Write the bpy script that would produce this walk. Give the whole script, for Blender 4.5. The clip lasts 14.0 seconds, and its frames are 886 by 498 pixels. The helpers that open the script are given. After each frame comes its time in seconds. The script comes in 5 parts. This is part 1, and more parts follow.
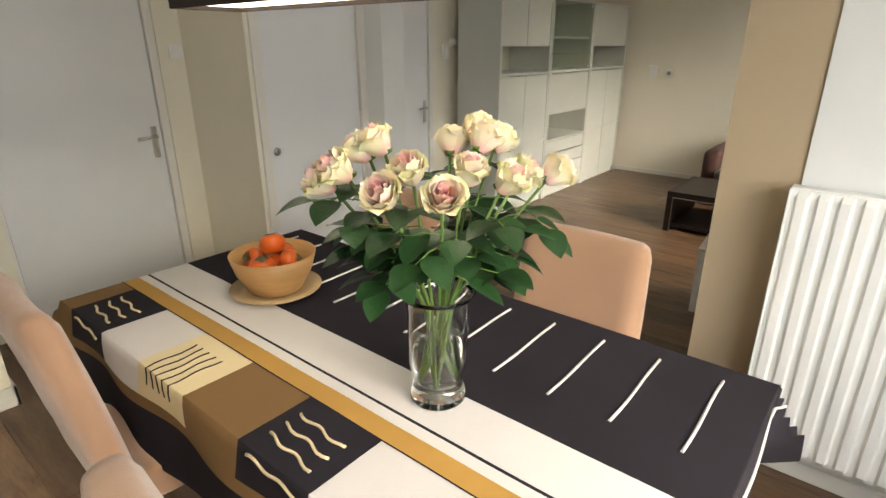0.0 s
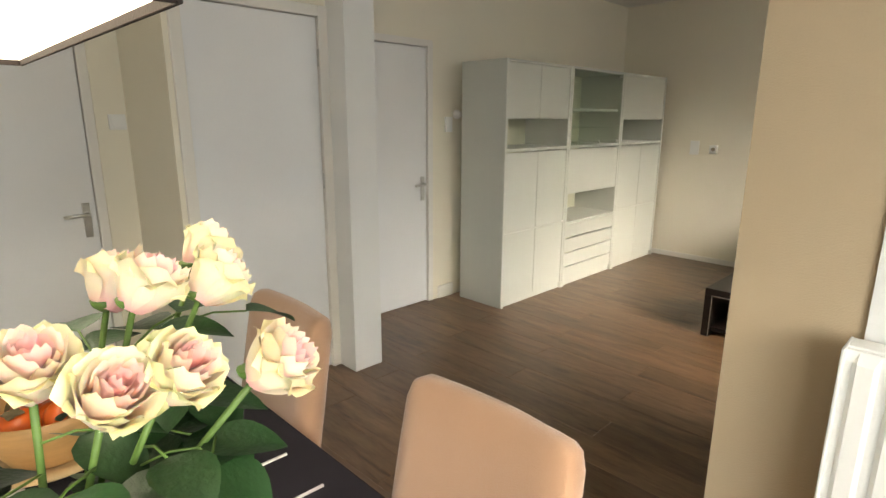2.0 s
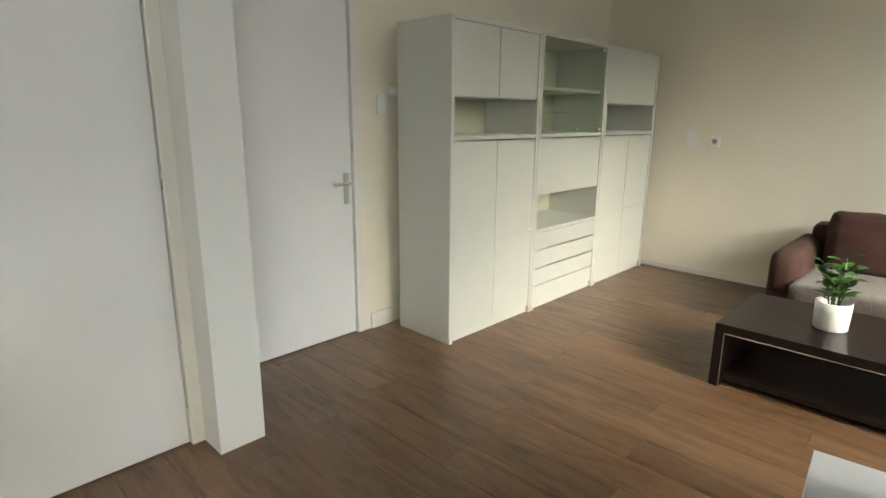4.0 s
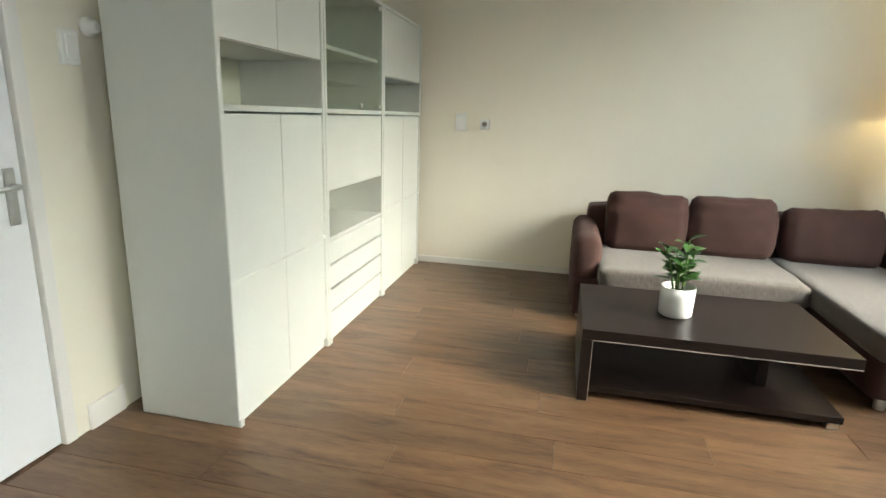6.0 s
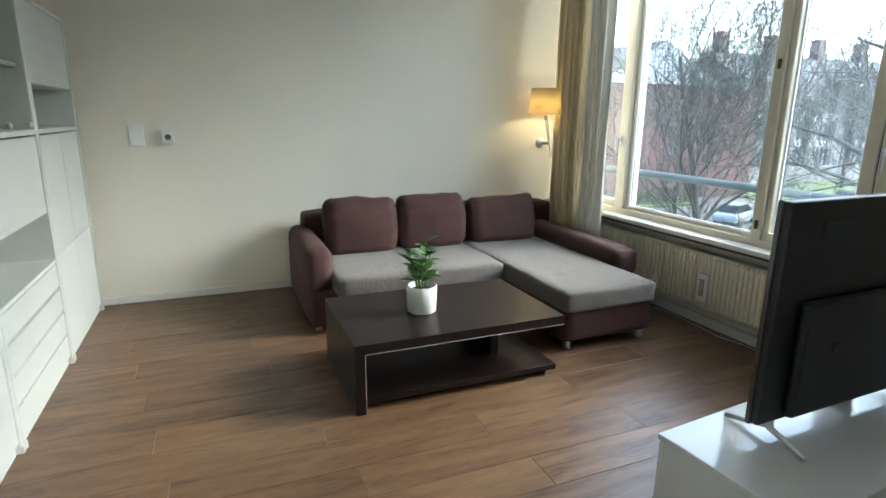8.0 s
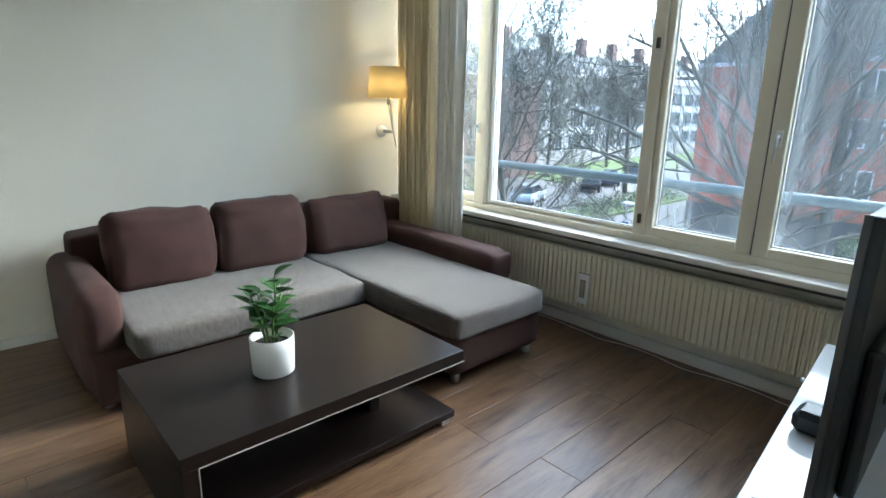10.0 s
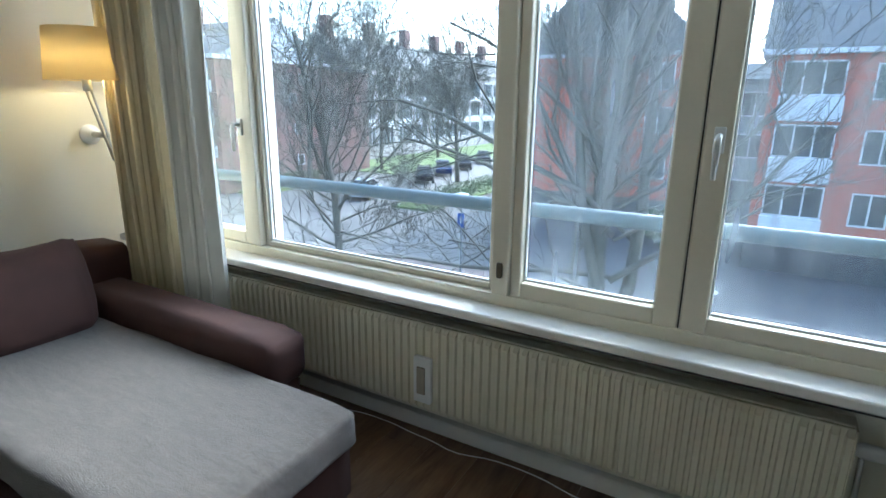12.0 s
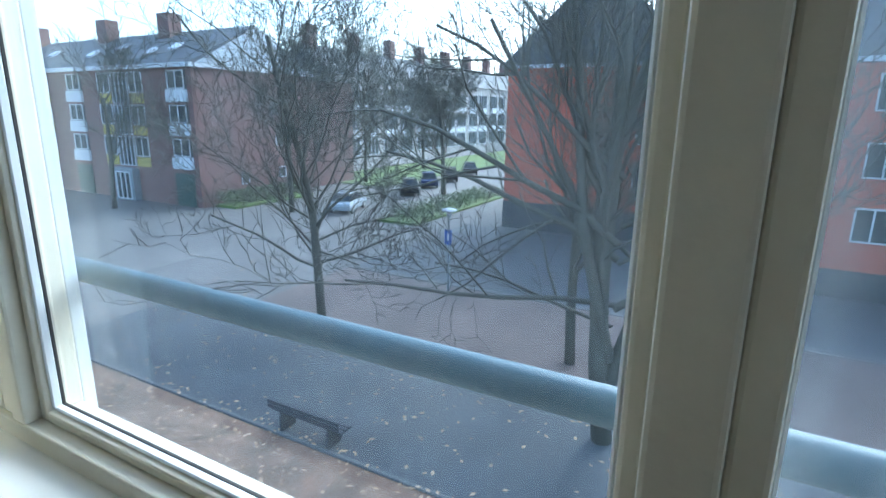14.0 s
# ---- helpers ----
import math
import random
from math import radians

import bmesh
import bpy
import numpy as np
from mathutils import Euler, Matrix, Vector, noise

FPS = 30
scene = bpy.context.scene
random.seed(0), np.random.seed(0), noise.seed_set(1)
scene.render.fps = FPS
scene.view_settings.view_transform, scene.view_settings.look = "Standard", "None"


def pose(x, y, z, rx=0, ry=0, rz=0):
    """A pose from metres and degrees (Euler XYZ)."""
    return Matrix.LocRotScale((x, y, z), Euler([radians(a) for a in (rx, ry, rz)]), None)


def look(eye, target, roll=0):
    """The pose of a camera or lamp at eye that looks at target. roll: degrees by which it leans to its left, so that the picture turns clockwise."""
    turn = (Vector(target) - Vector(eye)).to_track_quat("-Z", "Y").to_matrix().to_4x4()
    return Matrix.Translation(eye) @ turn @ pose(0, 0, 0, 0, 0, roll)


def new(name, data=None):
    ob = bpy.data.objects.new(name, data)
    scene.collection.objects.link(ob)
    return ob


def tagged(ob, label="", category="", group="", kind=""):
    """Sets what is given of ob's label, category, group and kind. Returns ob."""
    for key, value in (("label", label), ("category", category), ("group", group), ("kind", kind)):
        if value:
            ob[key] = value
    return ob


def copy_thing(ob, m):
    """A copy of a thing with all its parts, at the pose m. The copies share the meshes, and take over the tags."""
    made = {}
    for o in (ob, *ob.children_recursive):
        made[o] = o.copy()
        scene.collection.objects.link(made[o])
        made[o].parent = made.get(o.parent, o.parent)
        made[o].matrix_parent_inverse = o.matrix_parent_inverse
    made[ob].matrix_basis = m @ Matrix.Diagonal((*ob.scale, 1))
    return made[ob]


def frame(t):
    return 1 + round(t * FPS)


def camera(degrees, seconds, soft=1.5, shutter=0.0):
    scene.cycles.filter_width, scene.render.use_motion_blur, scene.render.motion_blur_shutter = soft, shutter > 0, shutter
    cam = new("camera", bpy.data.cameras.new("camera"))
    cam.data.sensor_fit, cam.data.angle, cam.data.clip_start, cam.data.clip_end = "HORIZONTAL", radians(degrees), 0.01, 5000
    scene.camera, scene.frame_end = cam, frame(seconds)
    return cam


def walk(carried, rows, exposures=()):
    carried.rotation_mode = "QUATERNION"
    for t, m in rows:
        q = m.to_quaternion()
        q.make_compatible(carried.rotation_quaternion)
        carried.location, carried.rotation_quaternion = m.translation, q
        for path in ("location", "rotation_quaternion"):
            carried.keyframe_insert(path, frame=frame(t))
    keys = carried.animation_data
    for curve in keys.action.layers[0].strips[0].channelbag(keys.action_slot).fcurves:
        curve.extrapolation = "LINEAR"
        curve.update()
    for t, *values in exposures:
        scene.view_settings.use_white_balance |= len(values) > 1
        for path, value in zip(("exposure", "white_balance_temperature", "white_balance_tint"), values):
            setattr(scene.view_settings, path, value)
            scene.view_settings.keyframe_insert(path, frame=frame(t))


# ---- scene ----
cam = camera(78.1, 14.0)
PATH = [
    (0, (0.118, 0.347, 1.517), (-1.071, 1.794, 0.815), -0.0),
    (0.5, (0.066, 0.436, 1.503), (-1.196, 1.88, 0.935), 0.1),
    (1, (0.055, 0.588, 1.509), (-1.252, 2.016, 1.006), 0.2),
    (1.5, (0.079, 0.84, 1.525), (-1.274, 2.232, 1.048), 0.1),
    (2, (0.048, 1.16, 1.497), (-1.339, 2.525, 1.034), 0.2),
    (2.5, (-0.02, 1.462, 1.471), (-1.407, 2.826, 1.007), 0.2),
    (2.7, (-0.044, 1.575, 1.447), (-1.431, 2.94, 0.985), 0.3),
    (4.8, (-0.79, 2.491, 1.293), (-2.037, 3.977, 0.803), 1.1),
    (5, (-0.884, 2.589, 1.26), (-2.051, 4.143, 0.787), 1.3),
    (5.5, (-1.148, 2.635, 1.263), (-1.925, 4.418, 0.799), 1.5),
    (6, (-1.401, 2.674, 1.261), (-1.821, 4.571, 0.785), 1.8),
    (6.5, (-1.595, 2.73, 1.281), (-1.71, 4.666, 0.792), 1.7),
    (7, (-1.757, 2.721, 1.324), (-1.506, 4.645, 0.84), 1.5),
    (7.5, (-1.848, 2.71, 1.367), (-1.262, 4.561, 0.889), 1.2),
    (7.7, (-1.822, 2.734, 1.364), (-1.163, 4.561, 0.89), 0.9),
    (9.8, (-1.677, 3.485, 1.348), (-0.455, 4.986, 0.843), 1.0),
    (10, (-1.637, 3.58, 1.329), (-0.329, 5.006, 0.823), 1.1),
    (10.5, (-1.386, 3.741, 1.314), (0.049, 5.032, 0.79), 0.6),
    (11, (-1.091, 3.915, 1.314), (0.433, 5.092, 0.772), 0.2),
    (11.5, (-0.793, 4.117, 1.329), (0.805, 5.187, 0.781), 0.1),
    (12, (-0.495, 4.285, 1.309), (1.169, 5.264, 0.785), 0.6),
    (12.5, (-0.166, 4.454, 1.278), (1.529, 5.394, 0.785), 1.2),
    (13, (0.156, 4.628, 1.278), (1.849, 5.576, 0.797), 1.1),
    (13.5, (0.424, 4.812, 1.297), (2.12, 5.755, 0.811), 0.8),
    (14, (0.682, 4.993, 1.287), (2.379, 5.933, 0.8), 0.7),
]
EXPO = [(0, 2.8, 6700, 9), (1.0, 2.95, 6850, 8), (2.7, 3.0, 6750, 7), (5, 3.22, 6150, 2), (6.3, 3.5, 5950, 1), (7.5, 3.15, 5500, 0), (10, 3.15, 5050, 0), (12, 3.0, 4900, 0), (14, 2.25, 4700, -2)]
walk(cam, [(t, look(eye, target, roll)) for t, eye, target, roll in PATH], EXPO)

# ---------------------------------------------------------------- light
world = bpy.data.worlds.new("overcast")
world.use_nodes = True
wn, wl = world.node_tree.nodes, world.node_tree.links
sky = wn.new("ShaderNodeTexSky")
sky.sky_type, sky.sun_disc = "NISHITA", False
sky.sun_elevation, sky.sun_rotation = radians(32), radians(100)
sky.dust_density, sky.air_density = 4.0, 1.0
grey = wn.new("ShaderNodeHueSaturation")
grey.inputs["Saturation"].default_value = 0.75
wl.new(sky.outputs[0], grey.inputs["Color"])
wl.new(grey.outputs[0], wn["Background"].inputs["Color"])
wn["Background"].inputs["Strength"].default_value = 0.15
scene.world = world
sun = new("sun", bpy.data.lights.new("sun", "SUN"))
sun.data.energy, sun.data.angle, sun.data.color = 0.12, radians(70), (1, 0.97, 0.92)
sun.matrix_basis = look((20, -3, 13), (0, 0, 0))


def window_fill_light(nm, x, y, z, width, height, watts):
    """Added fill lamp in an outer-wall window opening, as daylight shining into the room."""
    d = bpy.data.lights.new(nm, "AREA")
    d.shape, d.size, d.size_y, d.energy, d.color = "RECTANGLE", width, height, watts, (0.93, 0.97, 1.0)
    new(nm, d).matrix_basis = look((x, y, z), (x - 1, y, z))


window_fill_light("window_daylight", 1.17, 5.35, 2.42, 2.8, 0.30, 2.6)
window_fill_light("dining_window_daylight", 1.18, 0.62, 1.50, 2.2, 0.9, 5.0)

# ---------------------------------------------------------------- materials
MATS = {}


def mat(name, col, rough=0.5, var=0.12, scale=6.0, bump=0.0, bscale=120.0, metal=0.0, stretch=(1, 1, 1), spec=0.5, sheen=0.0, island=0.0, trans=0.0):
    """A surface with cloudy and fine variation, fine relief and, if asked for, a tone of its own for each piece."""
    if name in MATS:
        return MATS[name]
    m = bpy.data.materials.new(name)
    m.use_nodes = True
    n, l = m.node_tree.nodes, m.node_tree.links
    b = n["Principled BSDF"]
    b.inputs["Roughness"].default_value, b.inputs["Metallic"].default_value = rough, metal
    b.inputs["Specular IOR Level"].default_value = spec
    b.inputs["Sheen Weight"].default_value = sheen
    b.inputs["Transmission Weight"].default_value = trans
    co = n.new("ShaderNodeTexCoord")
    mp = n.new("ShaderNodeMapping")
    mp.inputs["Scale"].default_value = stretch
    l.new(co.outputs["Object"], mp.inputs["Vector"])
    big = n.new("ShaderNodeTexNoise")
    big.inputs["Scale"].default_value, big.inputs["Detail"].default_value = scale, 5
    l.new(mp.outputs[0], big.inputs["Vector"])
    fine = n.new("ShaderNodeTexNoise")
    fine.inputs["Scale"].default_value, fine.inputs["Detail"].default_value = bscale, 3
    l.new(mp.outputs[0], fine.inputs["Vector"])
    add = n.new("ShaderNodeMath")
    add.operation = "MULTIPLY_ADD"
    add.inputs[1].default_value = 0.35
    l.new(fine.outputs["Fac"], add.inputs[0])
    l.new(big.outputs["Fac"], add.inputs[2])
    ramp = n.new("ShaderNodeValToRGB")
    lo, hi = ramp.color_ramp.elements
    lo.position, hi.position = 0.35, 0.95
    lo.color = (*[c * (1 - var) for c in col], 1)
    hi.color = (*[min(1, c * (1 + var)) for c in col], 1)
    l.new(add.outputs[0], ramp.inputs[0])
    out = ramp.outputs[0]
    if island:
        info = n.new("ShaderNodeObjectInfo")
        mr = n.new("ShaderNodeMapRange")
        mr.inputs["To Min"].default_value, mr.inputs["To Max"].default_value = 1 - island, 1 + island
        l.new(info.outputs["Random"], mr.inputs["Value"])
        hs = n.new("ShaderNodeHueSaturation")
        l.new(mr.outputs[0], hs.inputs["Value"])
        l.new(out, hs.inputs["Color"])
        out = hs.outputs[0]
    l.new(out, b.inputs["Base Color"])
    if bump:
        bp = n.new("ShaderNodeBump")
        bp.inputs["Strength"].default_value, bp.inputs["Distance"].default_value = bump, 0.004
        l.new(fine.outputs["Fac"], bp.inputs["Height"])
        l.new(bp.outputs[0], b.inputs["Normal"])
    MATS[name] = m
    return m


def glow(name, col, strength):
    m = bpy.data.materials.new(name)
    m.use_nodes = True
    b = m.node_tree.nodes["Principled BSDF"]
    b.inputs["Base Color"].default_value = (*col, 1)
    b.inputs["Emission Color"].default_value = (*col, 1)
    b.inputs["Emission Strength"].default_value = strength
    return m


def glass_mat(name, tint=(1, 1, 1), ior=1.45, thin=True, rough=0.0, haze=0.0):
    """Thin panes: see-through with mirror gloss; thick glass: refracting."""
    m = bpy.data.materials.new(name)
    m.use_nodes = True
    n, l = m.node_tree.nodes, m.node_tree.links
    out = n["Material Output"]
    if not thin:
        b = n["Principled BSDF"]
        b.inputs["Base Color"].default_value = (*tint, 1)
        b.inputs["Transmission Weight"].default_value, b.inputs["Roughness"].default_value, b.inputs["IOR"].default_value = 1, rough, ior
        return m
    tr, gl, mx, fr = n.new("ShaderNodeBsdfTransparent"), n.new("ShaderNodeBsdfGlossy"), n.new("ShaderNodeMixShader"), n.new("ShaderNodeLayerWeight")
    tr.inputs[0].default_value, gl.inputs["Roughness"].default_value = (*tint, 1), 0.02
    fr.inputs[0].default_value = 0.5
    pw, ma = n.new("ShaderNodeMath"), n.new("ShaderNodeMath")
    pw.operation, pw.inputs[1].default_value = "POWER", 4.0
    ma.operation, ma.inputs[1].default_value, ma.inputs[2].default_value = "MULTIPLY_ADD", 0.5, 0.03
    l.new(fr.outputs["Facing"], pw.inputs[0])
    l.new(pw.outputs[0], ma.inputs[0])
    l.new(ma.outputs[0], mx.inputs[0])
    l.new(tr.outputs[0], mx.inputs[1])
    l.new(gl.outputs[0], mx.inputs[2])
    last = mx
    # pale streaky haze put into the pane's colour, dulling the view behind
    if haze:
        df, mx2, nz, mr = n.new("ShaderNodeBsdfDiffuse"), n.new("ShaderNodeMixShader"), n.new("ShaderNodeTexNoise"), n.new("ShaderNodeMapRange")
        df.inputs[0].default_value = (0.8, 0.85, 0.9, 1)
        tc, mp = n.new("ShaderNodeTexCoord"), n.new("ShaderNodeMapping")
        mp.inputs["Scale"].default_value = (1, 9, 1.2)
        l.new(tc.outputs["Object"], mp.inputs["Vector"])
        l.new(mp.outputs[0], nz.inputs["Vector"])
        nz.inputs["Scale"].default_value = 1.6
        mr.inputs["From Min"].default_value, mr.inputs["From Max"].default_value = 0.4, 0.75
        mr.inputs["To Min"].default_value, mr.inputs["To Max"].default_value = haze * 0.35, haze
        l.new(nz.outputs["Fac"], mr.inputs["Value"])
        l.new(mr.outputs[0], mx2.inputs[0])
        l.new(mx.outputs[0], mx2.inputs[1])
        l.new(df.outputs[0], mx2.inputs[2])
        last = mx2
    l.new(last.outputs[0], out.inputs["Surface"])
    return m


def plank_mat():
    """Oak laminate: long grain along x, knots, and a tone of its own for each plank."""
    m = bpy.data.materials.new("oak_laminate")
    m.use_nodes = True
    n, l = m.node_tree.nodes, m.node_tree.links
    b = n["Principled BSDF"]
    co, info, mp, off = n.new("ShaderNodeTexCoord"), n.new("ShaderNodeObjectInfo"), n.new("ShaderNodeMapping"), n.new("ShaderNodeVectorMath")
    mul = n.new("ShaderNodeMath")
    mul.operation, mul.inputs[1].default_value = "MULTIPLY", 37.0
    l.new(info.outputs["Random"], mul.inputs[0])
    l.new(co.outputs["Object"], off.inputs[0])
    l.new(mul.outputs[0], off.inputs[1])
    l.new(off.outputs[0], mp.inputs["Vector"])
    mp.inputs["Scale"].default_value = (1.0, 6.5, 1.0)
    big, fine = n.new("ShaderNodeTexNoise"), n.new("ShaderNodeTexNoise")
    big.inputs["Scale"].default_value, big.inputs["Detail"].default_value, big.inputs["Distortion"].default_value = 2.2, 6, 0.8
    fine.inputs["Scale"].default_value, fine.inputs["Detail"].default_value = 16.0, 6
    l.new(mp.outputs[0], big.inputs["Vector"])
    l.new(mp.outputs[0], fine.inputs["Vector"])
    add = n.new("ShaderNodeMath")
    add.operation, add.inputs[1].default_value = "MULTIPLY_ADD", 0.45
    l.new(fine.outputs["Fac"], add.inputs[0])
    l.new(big.outputs["Fac"], add.inputs[2])
    ramp = n.new("ShaderNodeValToRGB")
    e = ramp.color_ramp.elements
    e[0].position, e[0].color = 0.45, (0.050, 0.026, 0.013, 1)
    e[1].position, e[1].color = 0.95, (0.19, 0.115, 0.062, 1)
    mid = e.new(0.66)
    mid.color = (0.125, 0.071, 0.037, 1)
    l.new(add.outputs[0], ramp.inputs[0])
    # knots
    mk = n.new("ShaderNodeMapping")
    mk.inputs["Scale"].default_value = (1.4, 4.0, 1.0)
    l.new(off.outputs[0], mk.inputs["Vector"])
    vo = n.new("ShaderNodeTexVoronoi")
    vo.inputs["Scale"].default_value = 1.1
    l.new(mk.outputs[0], vo.inputs["Vector"])
    kr = n.new("ShaderNodeMapRange")
    kr.inputs["From Min"].default_value, kr.inputs["From Max"].default_value = 0.03, 0.16
    kr.inputs["To Min"].default_value, kr.inputs["To Max"].default_value = 0.45, 1.0
    l.new(vo.outputs["Distance"], kr.inputs["Value"])
    mr = n.new("ShaderNodeMapRange")
    mr.inputs["To Min"].default_value, mr.inputs["To Max"].default_value = 0.82, 1.18
    l.new(info.outputs["Random"], mr.inputs["Value"])
    tone = n.new("ShaderNodeMath")
    tone.operation = "MULTIPLY"
    l.new(mr.outputs[0], tone.inputs[0])
    l.new(kr.outputs[0], tone.inputs[1])
    hs = n.new("ShaderNodeHueSaturation")
    l.new(tone.outputs[0], hs.inputs["Value"])
    l.new(ramp.outputs[0], hs.inputs["Color"])
    l.new(hs.outputs[0], b.inputs["Base Color"])
    b.inputs["Roughness"].default_value = 0.3
    bp = n.new("ShaderNodeBump")
    bp.inputs["Strength"].default_value, bp.inputs["Distance"].default_value = 0.25, 0.002
    l.new(fine.outputs["Fac"], bp.inputs["Height"])
    l.new(bp.outputs[0], b.inputs["Normal"])
    return m


M_wall = mat("cream_plaster", (0.84, 0.79, 0.66), 0.8, 0.035, 1.3, 0.35, 260)
M_warm = mat("tan_plaster", (0.47, 0.37, 0.245), 0.75, 0.05, 1.5, 0.35, 260)
M_whitewall = mat("white_plaster", (0.78, 0.78, 0.76), 0.8, 0.03, 1.5, 0.35, 260)
M_ceil = mat("ceiling_paint", (0.86, 0.84, 0.78), 0.9, 0.03, 1.5, 0.3, 300)
M_paint = mat("white_door_paint", (0.80, 0.80, 0.80), 0.38, 0.03, 2.0, 0.12, 90)
M_trim = mat("white_trim_paint", (0.80, 0.77, 0.71), 0.4, 0.04, 3.0, 0.15, 100)
M_frame = mat("window_frame_paint", (0.74, 0.67, 0.52), 0.38, 0.05, 3.0, 0.15, 90)
M_cab = mat("cabinet_white", (0.62, 0.635, 0.585), 0.33, 0.03, 2.0, 0.06, 90)
M_rad = mat("radiator_enamel", (0.76, 0.70, 0.53), 0.4, 0.04, 3.0, 0.05, 90)
M_radw = mat("radiator_white", (0.82, 0.82, 0.79), 0.35, 0.03, 3.0, 0.05, 90)
M_steel = mat("brushed_steel", (0.62, 0.61, 0.58), 0.28, 0.08, 20, 0.05, 300, metal=1.0)
# near black for gaps, holes, gasket, plinth; under the sill it is painted shade
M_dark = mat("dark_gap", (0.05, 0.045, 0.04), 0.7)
M_plast = mat("white_plastic", (0.87, 0.86, 0.82), 0.35, 0.03)
M_wenge = mat("wenge_veneer", (0.010, 0.0065, 0.0055), 0.32, 0.45, 5, 0.12, 60, stretch=(1, 10, 10), spec=0.35)
M_edge = mat("pale_edge_band", (0.35, 0.31, 0.27), 0.4)
M_brown = mat("brown_microfibre", (0.050, 0.018, 0.012), 0.85, 0.3, 7, 0.5, 420, sheen=0.03)
M_weave = mat("grey_woven_fabric", (0.112, 0.094, 0.079), 0.95, 0.34, 30, 0.9, 240, stretch=(3, 0.5, 1), sheen=0.3)
M_tan = mat("tan_suede", (0.31, 0.18, 0.105), 0.85, 0.09, 4, 0.4, 420, sheen=0.4)
M_curt = mat("curtain_linen", (0.70, 0.60, 0.38), 0.9, 0.1, 8, 0.5, 300, stretch=(1, 1, 0.3))
M_curtw = mat("sheer_white_cloth", (0.82, 0.79, 0.70), 0.9, 0.05, 8, 0.3, 300)
M_black = mat("black_plastic", (0.012, 0.012, 0.013), 0.4, 0.2)
M_screen = mat("tv_screen", (0.006, 0.006, 0.007), 0.08, 0.1)
M_glossw = mat("white_gloss_lacquer", (0.78, 0.79, 0.79), 0.07, 0.02, 2)
M_pane = glass_mat("window_glass", (0.96, 0.98, 0.98), haze=0.13)
M_hazy = glass_mat("hazy_window_glass", (0.94, 0.97, 0.98), haze=0.31)
M_cglass = glass_mat("cabinet_glass", (0.94, 0.97, 0.94))
M_vase = glass_mat("vase_glass", (0.97, 0.99, 0.98), 1.45, thin=False)
M_water = glass_mat("water", (0.97, 1.0, 0.95), 1.33, thin=False)
M_cl_black = mat("cloth_charcoal", (0.013, 0.011, 0.015), 0.9, 0.2, 6, 0.35, 400, spec=0.2)
M_cl_white = mat("cloth_white", (0.52, 0.50, 0.48), 0.85, 0.04, 5, 0.35, 400)
M_cl_must = mat("cloth_mustard", (0.36, 0.20, 0.04), 0.85, 0.08, 6, 0.35, 400)
M_cl_brown = mat("cloth_brown", (0.15, 0.082, 0.025), 0.85, 0.1, 6, 0.35, 400)
M_cl_cream = mat("cloth_cream", (0.58, 0.48, 0.29), 0.85, 0.06, 6, 0.35, 400)
M_floor = plank_mat()
M_bulb = glow("warm_diffuser", (1.0, 0.88, 0.68), 0.8)
M_lampbulb = glow("warm_bulb", (1.0, 0.72, 0.36), 11.0)

# ---------------------------------------------------------------- building helpers


def box(bm, x0, x1, y0, y1, z0, z1, r=0.0, seg=1, m=None):
    g = bmesh.ops.create_cube(bm, size=1, matrix=Matrix.LocRotScale(((x0 + x1) / 2, (y0 + y1) / 2, (z0 + z1) / 2), None, (abs(x1 - x0), abs(y1 - y0), abs(z1 - z0))))
    vs = g["verts"]
    if r:
        es = list({e for v in vs for e in v.link_edges})
        g = bmesh.ops.bevel(bm, geom=es, offset=r, segments=seg, affect="EDGES", profile=0.5)
        vs = list({v for f in g["faces"] for v in f.verts} | {v for v in vs if v.is_valid})
    if m is not None:
        bmesh.ops.transform(bm, matrix=m, verts=vs)
    return bm


def tube(bm, pts, rad, n=10, cap=True):
    """A tube along points; rad is a number or one number a point."""
    pts = [Vector(p) for p in pts]
    rad = rad if isinstance(rad, (list, tuple)) else [rad] * len(pts)
    rings = []
    side = None
    for i, p in enumerate(pts):
        d = (pts[min(i + 1, len(pts) - 1)] - pts[max(i - 1, 0)]).normalized()
        if side is None:
            side = d.orthogonal().normalized()
        side = (side - d * side.dot(d)).normalized()
        up = d.cross(side)
        rings.append([bm.verts.new(p + rad[i] * (math.cos(2 * math.pi * k / n) * side + math.sin(2 * math.pi * k / n) * up)) for k in range(n)])
    for a, b in zip(rings, rings[1:]):
        for k in range(n):
            bm.faces.new((a[k], a[(k + 1) % n], b[(k + 1) % n], b[k])).smooth = n > 4
    if cap:
        bm.faces.new(rings[0][::-1])
        bm.faces.new(rings[-1])
    return bm


def lathe(bm, prof, c=(0, 0, 0), n=28, closed=False):
    """Turns (radius, height) pairs round the vertical through c."""
    c = Vector(c)
    rings = []
    for r, z in prof:
        rings.append([bm.verts.new(c + Vector((r * math.cos(2 * math.pi * k / n), r * math.sin(2 * math.pi * k / n), z))) for k in range(n)])
    loop = list(zip(rings, rings[1:])) + ([(rings[-1], rings[0])] if closed else [])
    for a, b in loop:
        for k in range(n):
            bm.faces.new((a[k], a[(k + 1) % n], b[(k + 1) % n], b[k])).smooth = True
    if not closed:
        bm.faces.new(rings[0][::-1])
        bm.faces.new(rings[-1])
    return bm


